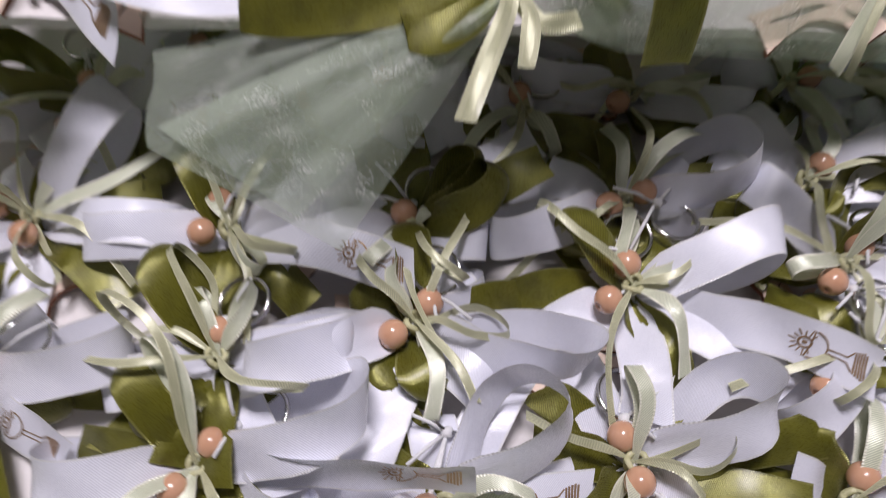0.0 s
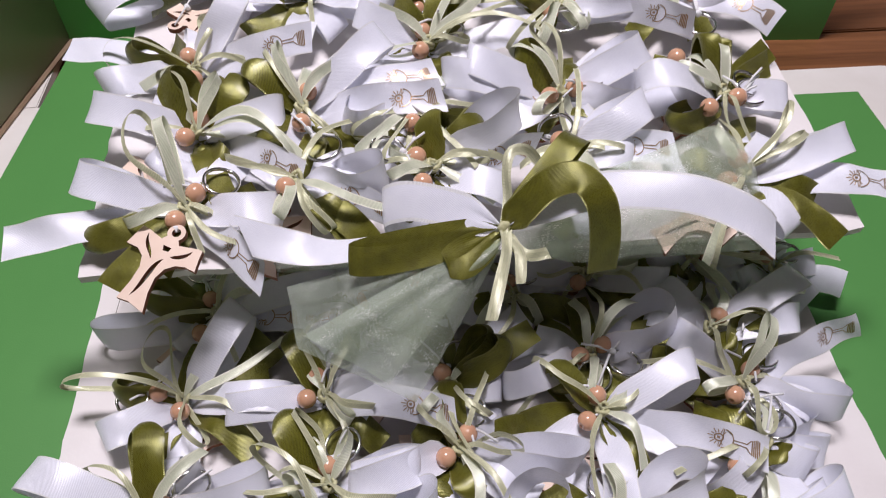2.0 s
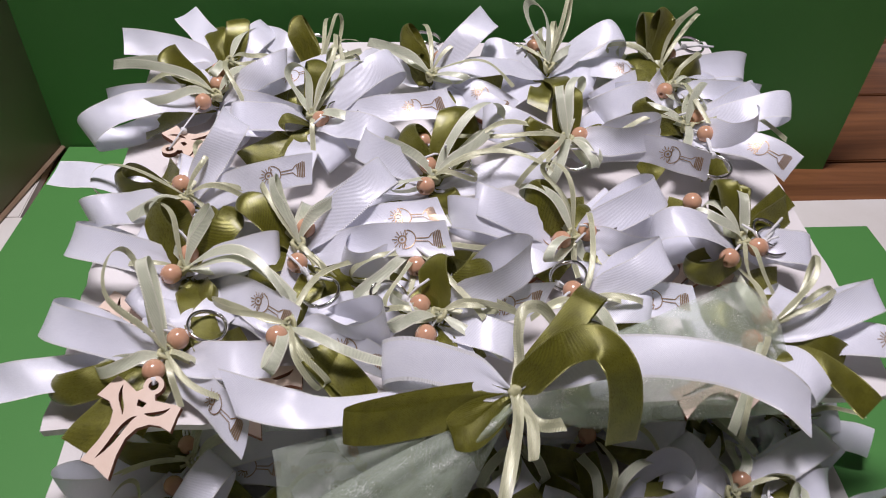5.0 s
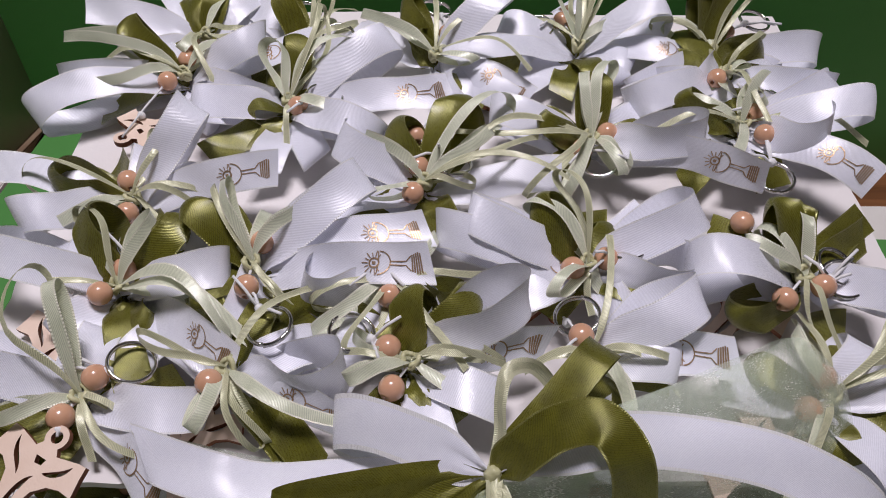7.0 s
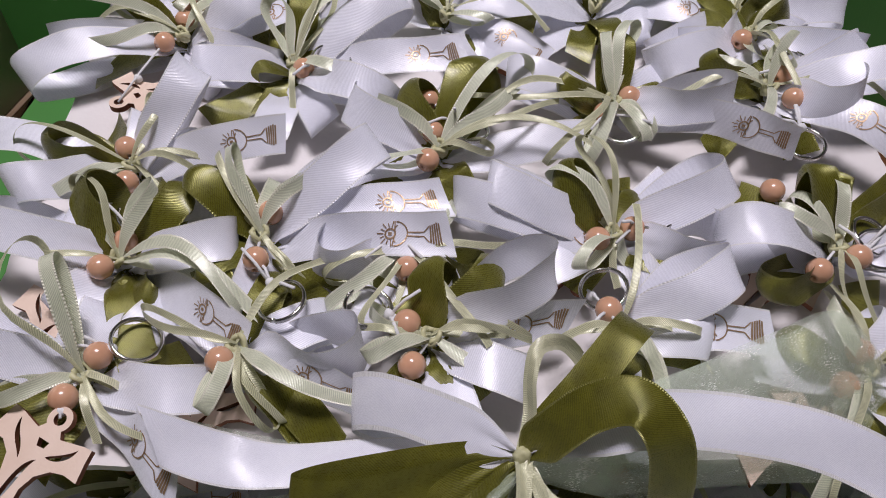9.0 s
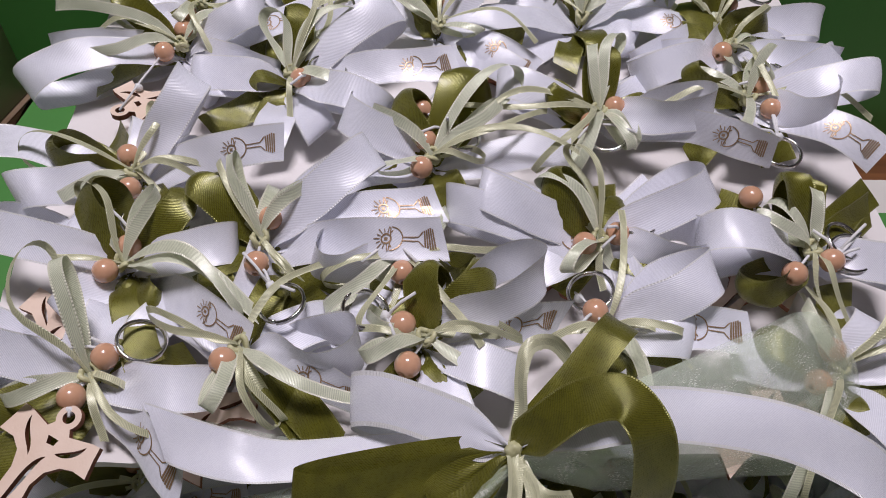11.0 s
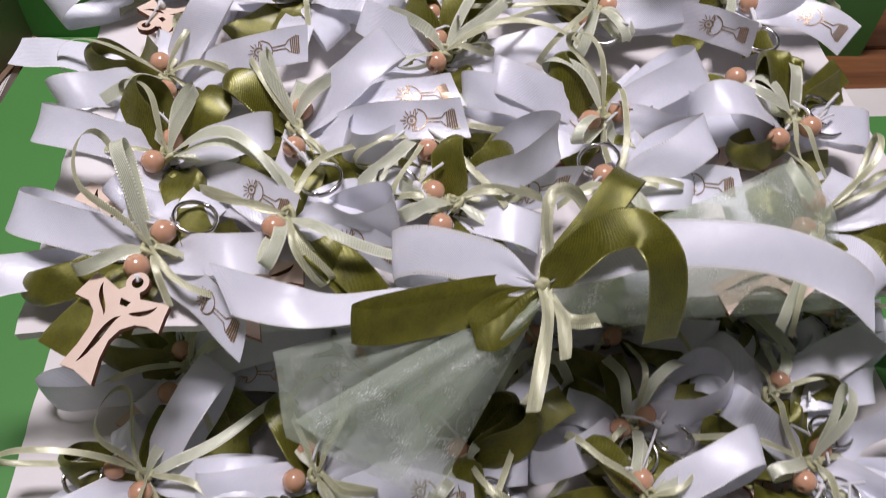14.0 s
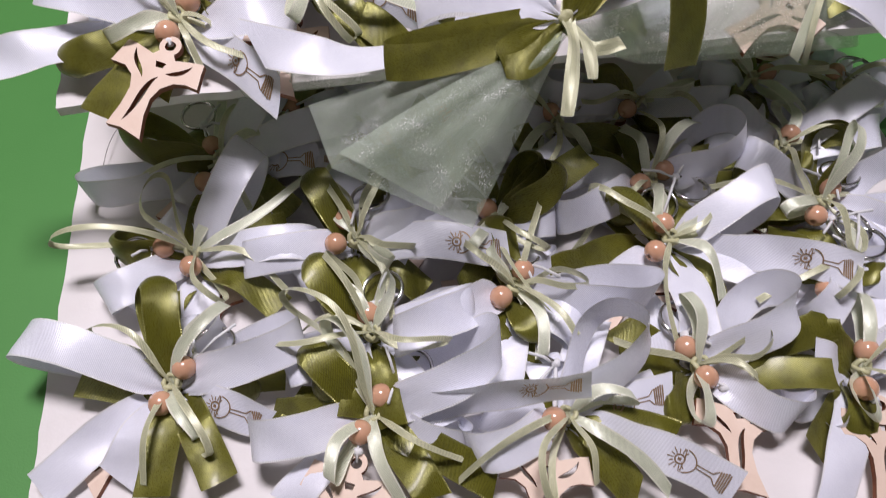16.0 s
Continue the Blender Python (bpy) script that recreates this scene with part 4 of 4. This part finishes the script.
favour(LOWER, -0.0047, 0.1409, 23, beads=[(119, 8)], rings=[(70, 17)], cross=None,
       arms=[(O, LOOP, 41, 34, 41), (O, TAIL, 22, 53, 40), (W, LOOP, -11, 28, 27), (S, TAIL, 64, 28, 20), (W, LOOP, 179, 39, 25), (N, TAIL, -39, 16, 15), (O, LOOP, 20, 36, 43), (W, TAIL, 45, 67, 22)])
favour(LOWER, 0.0901, 0.2175, 16, beads=[(-136, 11)], rings=[], cross=(-168, 9, 109, 5),
       arms=[(W, LOOP, 23, 25, 19), (W, LOOP, -19, 49, 19), (O, LOOP, 121, 30, 20), (W, TAIL, -179, 42, 13), (S, TAIL, -25, 12, 7), (N, TAIL, -155, 21, 6), (W, LOOP, 162, 54, 18)])
favour(LOWER, -0.0481, 0.1996, 16, beads=[(109, 9)], rings=[], cross=None,
       arms=[(W, PRINT, -172, 43, 19), (W, LOOP, 115, 47, 27), (O, LOOP, 54, 39, 20), (W, LOOP, -7, 39, 17), (N, TAIL, -64, 21, 6)])
favour(LOWER, 0.1555, 0.0924, 23, beads=[(-147, 22)], rings=[(43, 13)], cross=None,
       arms=[(W, LOOP, -29, 26, 20), (W, LOOP, -146, 39, 18), (O, LOOP, -46, 15, 23), (N, TAIL, -108, 17, 12)])
favour(LOWER, -0.1067, 0.2315, 16, beads=[(59, 8)], rings=[(56, 15)], cross=None,
       arms=[(W, LOOP, 124, 40, 18), (W, LOOP, 4, 36, 17), (O, LOOP, 50, 29, 20), (W, PRINT, -37, 33, 8), (N, LOOP, -152, 16, 14), (W, LOOP, -105, 32, 15), (O, TAIL, -36, 20, 9)])
favour(LOWER, -0.0152, 0.2136, 16, beads=[(120, 8)], rings=[(43, 15)], cross=None,
       arms=[(W, LOOP, 141, 29, 19), (W, LOOP, 12, 33, 17), (O, LOOP, 42, 25, 20), (W, TAIL, -50, 32, 9), (S, LOOP, -134, 21, 13), (W, LOOP, -167, 36, 17)])
favour(LOWER, 0.0414, 0.2056, 16, beads=[(105, 8)], rings=[(62, 17)], cross=None,
       arms=[(W, TAIL, 29, 43, 10), (W, TAIL, 11, 26, 11), (O, LOOP, -85, 24, 14), (W, LOOP, 156, 26, 18), (O, LOOP, -166, 29, 11), (S, LOOP, -53, 24, 13), (W, LOOP, -117, 32, 14)])
favour(LOWER, 0.1608, 0.2235, 16, beads=[(13, 9)], rings=[], cross=(32, 29, 38, 5),
       arms=[(W, LOOP, 157, 30, 18), (W, PRINT, -49, 28, 9), (O, LOOP, -137, 19, 12), (W, LOOP, 7, 32, 16), (N, TAIL, -149, 21, 6), (S, LOOP, 103, 23, 25)])
favour(LOWER, 0.2115, 0.2136, 16, beads=[(115, 7)], rings=[(43, 13)], cross=None,
       arms=[(W, LOOP, 4, 27, 17), (W, LOOP, -163, 28, 11), (O, LOOP, -60, 17, 11), (W, TAIL, -50, 29, 6), (N, TAIL, 107, 18, 11)])


# ---- the big organza bow on the raised board's front edge ----
def curve_at(points, t):
    """A smooth line through points, t from 0 to 1."""
    n = len(points) - 1
    i = min(int(t * n), n - 1)
    f = t * n - i
    p = [Vector(points[min(max(i + k, 0), n)]) for k in (-1, 0, 1, 2)]
    return 0.5 * (2 * p[1] + (p[2] - p[0]) * f + (2 * p[0] - 5 * p[1] + 4 * p[2] - p[3]) * f * f + (3 * p[1] - p[0] - 3 * p[2] + p[3]) * f ** 3)


def strip(points, faces, width, pinch=(0.2, 0.0), along=44, cut=0.0, ph=0.0, across=None):
    """A ribbon along a smooth line (millimetres), its face turned as given along it."""
    half = width * 0.0005
    length = sum((Vector(b) - Vector(a)).length for a, b in zip(points, points[1:])) * 0.001

    def place(t, v):
        c = curve_at(points, t)
        run = (curve_at(points, min(t + 0.02, 1)) - curve_at(points, max(t - 0.02, 0))).normalized()
        face = curve_at(faces, t)
        side = Vector(across).normalized() if across else run.cross(face).normalized()
        w = half
        if pinch[0]:
            w *= 0.22 + 0.78 * smooth01(t / pinch[0])
        if pinch[1]:
            w *= 0.22 + 0.78 * smooth01((1 - t) / pinch[1])
        near = 1 - smooth01(min(t / max(pinch[0], 0.01), (1 - t) / pinch[1] if pinch[1] else 9) * 0.8)
        out = run.cross(side).normalized()
        wave = 0.0014 * near * math.sin(7 * v + ph) + 0.0006 * math.sin(1.7 * v + 9 * t + ph)
        return c * 0.001 + side * (v * w) + out * wave + run * (cut * v * half * smooth01((t - 0.85) / 0.15))
    return sheet(place, 8, along, half, length)


def organza_bow():
    top = tagged(new("organza_bow"), "large bow of pale green organza with olive and white satin ribbons", "bow")
    top.matrix_world = pose(0.023, 0.169, 0.125)
    out = (0, -0.6, 0.8)
    part("white_ribbon", strip([(0, 0, 0), (-20, 6, 8), (-44, 17, 6), (-58, 24, -5), (-50, 24, -15), (-20, 12, -9), (0, 1, -1)], [out, out], 20, (0.14, 0.12), ph=1, across=(-0.05, 0.8, 0.6)), white_satin, top)
    part("white_ribbon", strip([(0, 0, 0), (-39, 6, -9), (-80, 4, -13), (-103, 5, -9), (-127, 12, -6)], [(0, 0.5, 0.85), (0, 0.42, 0.9), (0, 0.15, 0.97), (0, -0.4, 0.9), out], 17.8, (0.15, 0), cut=0.8), white_satin, top)
    part("white_ribbon", strip([(0, 0, 0), (25, 3, 15), (51, 3, 20), (86, -4, 21), (112, -13, 14), (126, -20, 4)], [out, out, out, (0.1, -0.6, 0.8), (0.3, -0.6, 0.7), (0.4, -0.6, 0.7)], 18.5, (0.2, 0), cut=0.5), white_satin, top)
    part("olive_ribbon", strip([(0, 0, 0), (-32, -9, -1), (-60, -14, -1), (-75, -13, 0), (-64, -9, 1), (-30, -3, 1), (0, 0, 0)], [out, out], 14, (0.12, 0.12), across=(0.05, 0.72, 0.69)), olive_satin, top)
    part("olive_ribbon", strip([(0, 0, 0), (-12, -12, -4), (-22, -19, -4), (-30, -18, -3), (-25, -12, -1), (-3, 0, 0)], [out, out], 11, (0.14, 0.14), ph=2, across=(-0.3, 0.75, 0.58)), olive_satin, top)
    part("olive_ribbon", strip([(0, 0, 0), (10, 8, 11), (22, 18, 20), (35, 32, 25), (42, 41, 20), (34, 35, 12), (8, 10, 2)], [out, out], 13, (0.12, 0.12), ph=3, across=(0.71, -0.55, -0.2)), olive_satin, top)
    part("olive_ribbon", strip([(0, 0, 0), (8, 2, 12), (20, 5, 24), (34, 5, 27), (43, -4, 20), (46, -12, 4), (46, -18, -15)], [(-0.5, -0.6, 0.6), (-0.4, -0.6, 0.7), (-0.1, -0.5, 0.85), (0.3, -0.6, 0.75), (0.25, -0.85, 0.5), (0.1, -0.97, 0.2), (0.1, -1, 0)], 15.5, (0.12, 0)), olive_satin, top)
    for points, faces, width in (([(0, -2, 2), (-2, -18, 5), (-8, -38, 7), (-14, -56, 5)], [(0.2, -0.4, 0.9)] * 3, 5.6), ([(0, 0, 0), (2, 9, 11), (2, 18, 20), (5, 26, 26), (14, 30, 23), (22, 30, 12)], [(-0.6, -0.5, 0.6), (-0.5, -0.5, 0.7), (0, -0.5, 0.8)], 5.4), ([(0, -2, -1), (8, -14, -3), (18, -18, 2)], [(0, -0.6, 0.8)] * 3, 5.6), ([(0, 0, -1), (5, -14, 0), (3, -32, -2)], [(0.3, -0.5, 0.8)] * 3, 5.6)):
        part("narrow_ribbon", strip(points, faces, width, (0, 0), 24, cut=0.5), narrow_satin, top)
    knot = bmesh.new()
    bmesh.ops.create_icosphere(knot, subdivisions=3, radius=0.0036)
    for v in knot.verts:
        v.co = Vector((v.co.x * 0.9, v.co.y * 0.9, v.co.z * 1.5)) * (1 + 0.25 * noise.noise(v.co * 420) + 0.06 * math.sin(v.co.x * 5200))
    part("binding", knot, binding_mat, top)

    def loft(low, high, bulge, folds, ph, wide, deep):
        """A sheet of organza between two edges that meet in the binding."""
        def place(t, v):
            a, b = curve_at(low, t), curve_at(high, t)
            p = a.lerp(b, (v + 1) / 2)
            n = Vector((0, -0.55, 0.83))
            open_ = math.sin(math.pi * min(t + 0.03, 1) * 0.9)
            p += n * (bulge * (1 - v * v) * open_ + folds * math.sin(3.2 * v + ph + 3 * t) * (0.3 + 0.7 * t) + 0.12 * folds * math.sin(9 * v + 2 * ph - 4 * t))
            return p * 0.001
        return sheet(place, 40, 48, deep, wide)

    hanging = "sheer hanging pale green organza"
    part("organza_veil", loft([(0, -3, -2), (-50, -22, -11), (-100, -46, -21)], [(0, 1, -1), (-55, -2, -13), (-108, -6, -26)], 4, 2.6, 0.4, 0.13, 0.02), organza, top, hanging)
    part("organza_veil", loft([(0, -4, -3), (-22, -32, -24), (-48, -64, -46)], [(0, -2, -1), (-50, -22, -11), (-100, -46, -21)], 5, 2.2, 1.9, 0.12, 0.025), organza, top, hanging)
    part("organza_veil", loft([(0, -5, -3), (-28, -30, -18), (-60, -58, -38)], [(0, -3, -2), (-48, -19, -9), (-97, -42, -17)], 7, 3.0, 3.1, 0.12, 0.02), organza, top, hanging)
    part("organza_veil", loft([(0, -1, -2), (-60, 2, -22), (-135, 8, -32)], [(0, 2, 0), (-60, 12, -18), (-150, 34, -22)], 3, 1.6, 2.2, 0.15, 0.016), organza, top, "sheer pale green organza")
    for k in range(2):
        part("organza_wrap", loft([(0, -3, -4), (36, -2 - 2 * k, -24), (79, 5, -35 + 3 * k), (118, 9, -40), (152, 12, -43)], [(0, 2, 0), (44, 22, 7 + 3 * k), (93, 42 - 4 * k, 12 + 3 * k), (118, 50, 14), (141, 46, -6)], 9 + 4 * k, 1.8, 0.2 + 2 * k, 0.16, 0.03), organza, top, "sheer pale green organza")
    part("organza_gather", loft([(0, -4, -4), (16, -5, -14), (34, -4, -22)], [(0, 3, 2), (18, 8, 5), (38, 12, 3)], 5, 2.4, 1.2, 0.04, 0.015), organza, top)
    return top


organza_bow()

# a stray dark thread on the green card
thread = tube([(-0.212 + 0.010 * math.sin(t * 1.4), 0.205 + 0.062 * t, 0.0006 + 0.012 * math.sin(3.14 * t)) for t in np.linspace(0, 1, 14)], 0.00018, 5)
tagged(new("thread", finish(thread, "thread", hair)), "loose thin dark thread lying on green card", "thread")
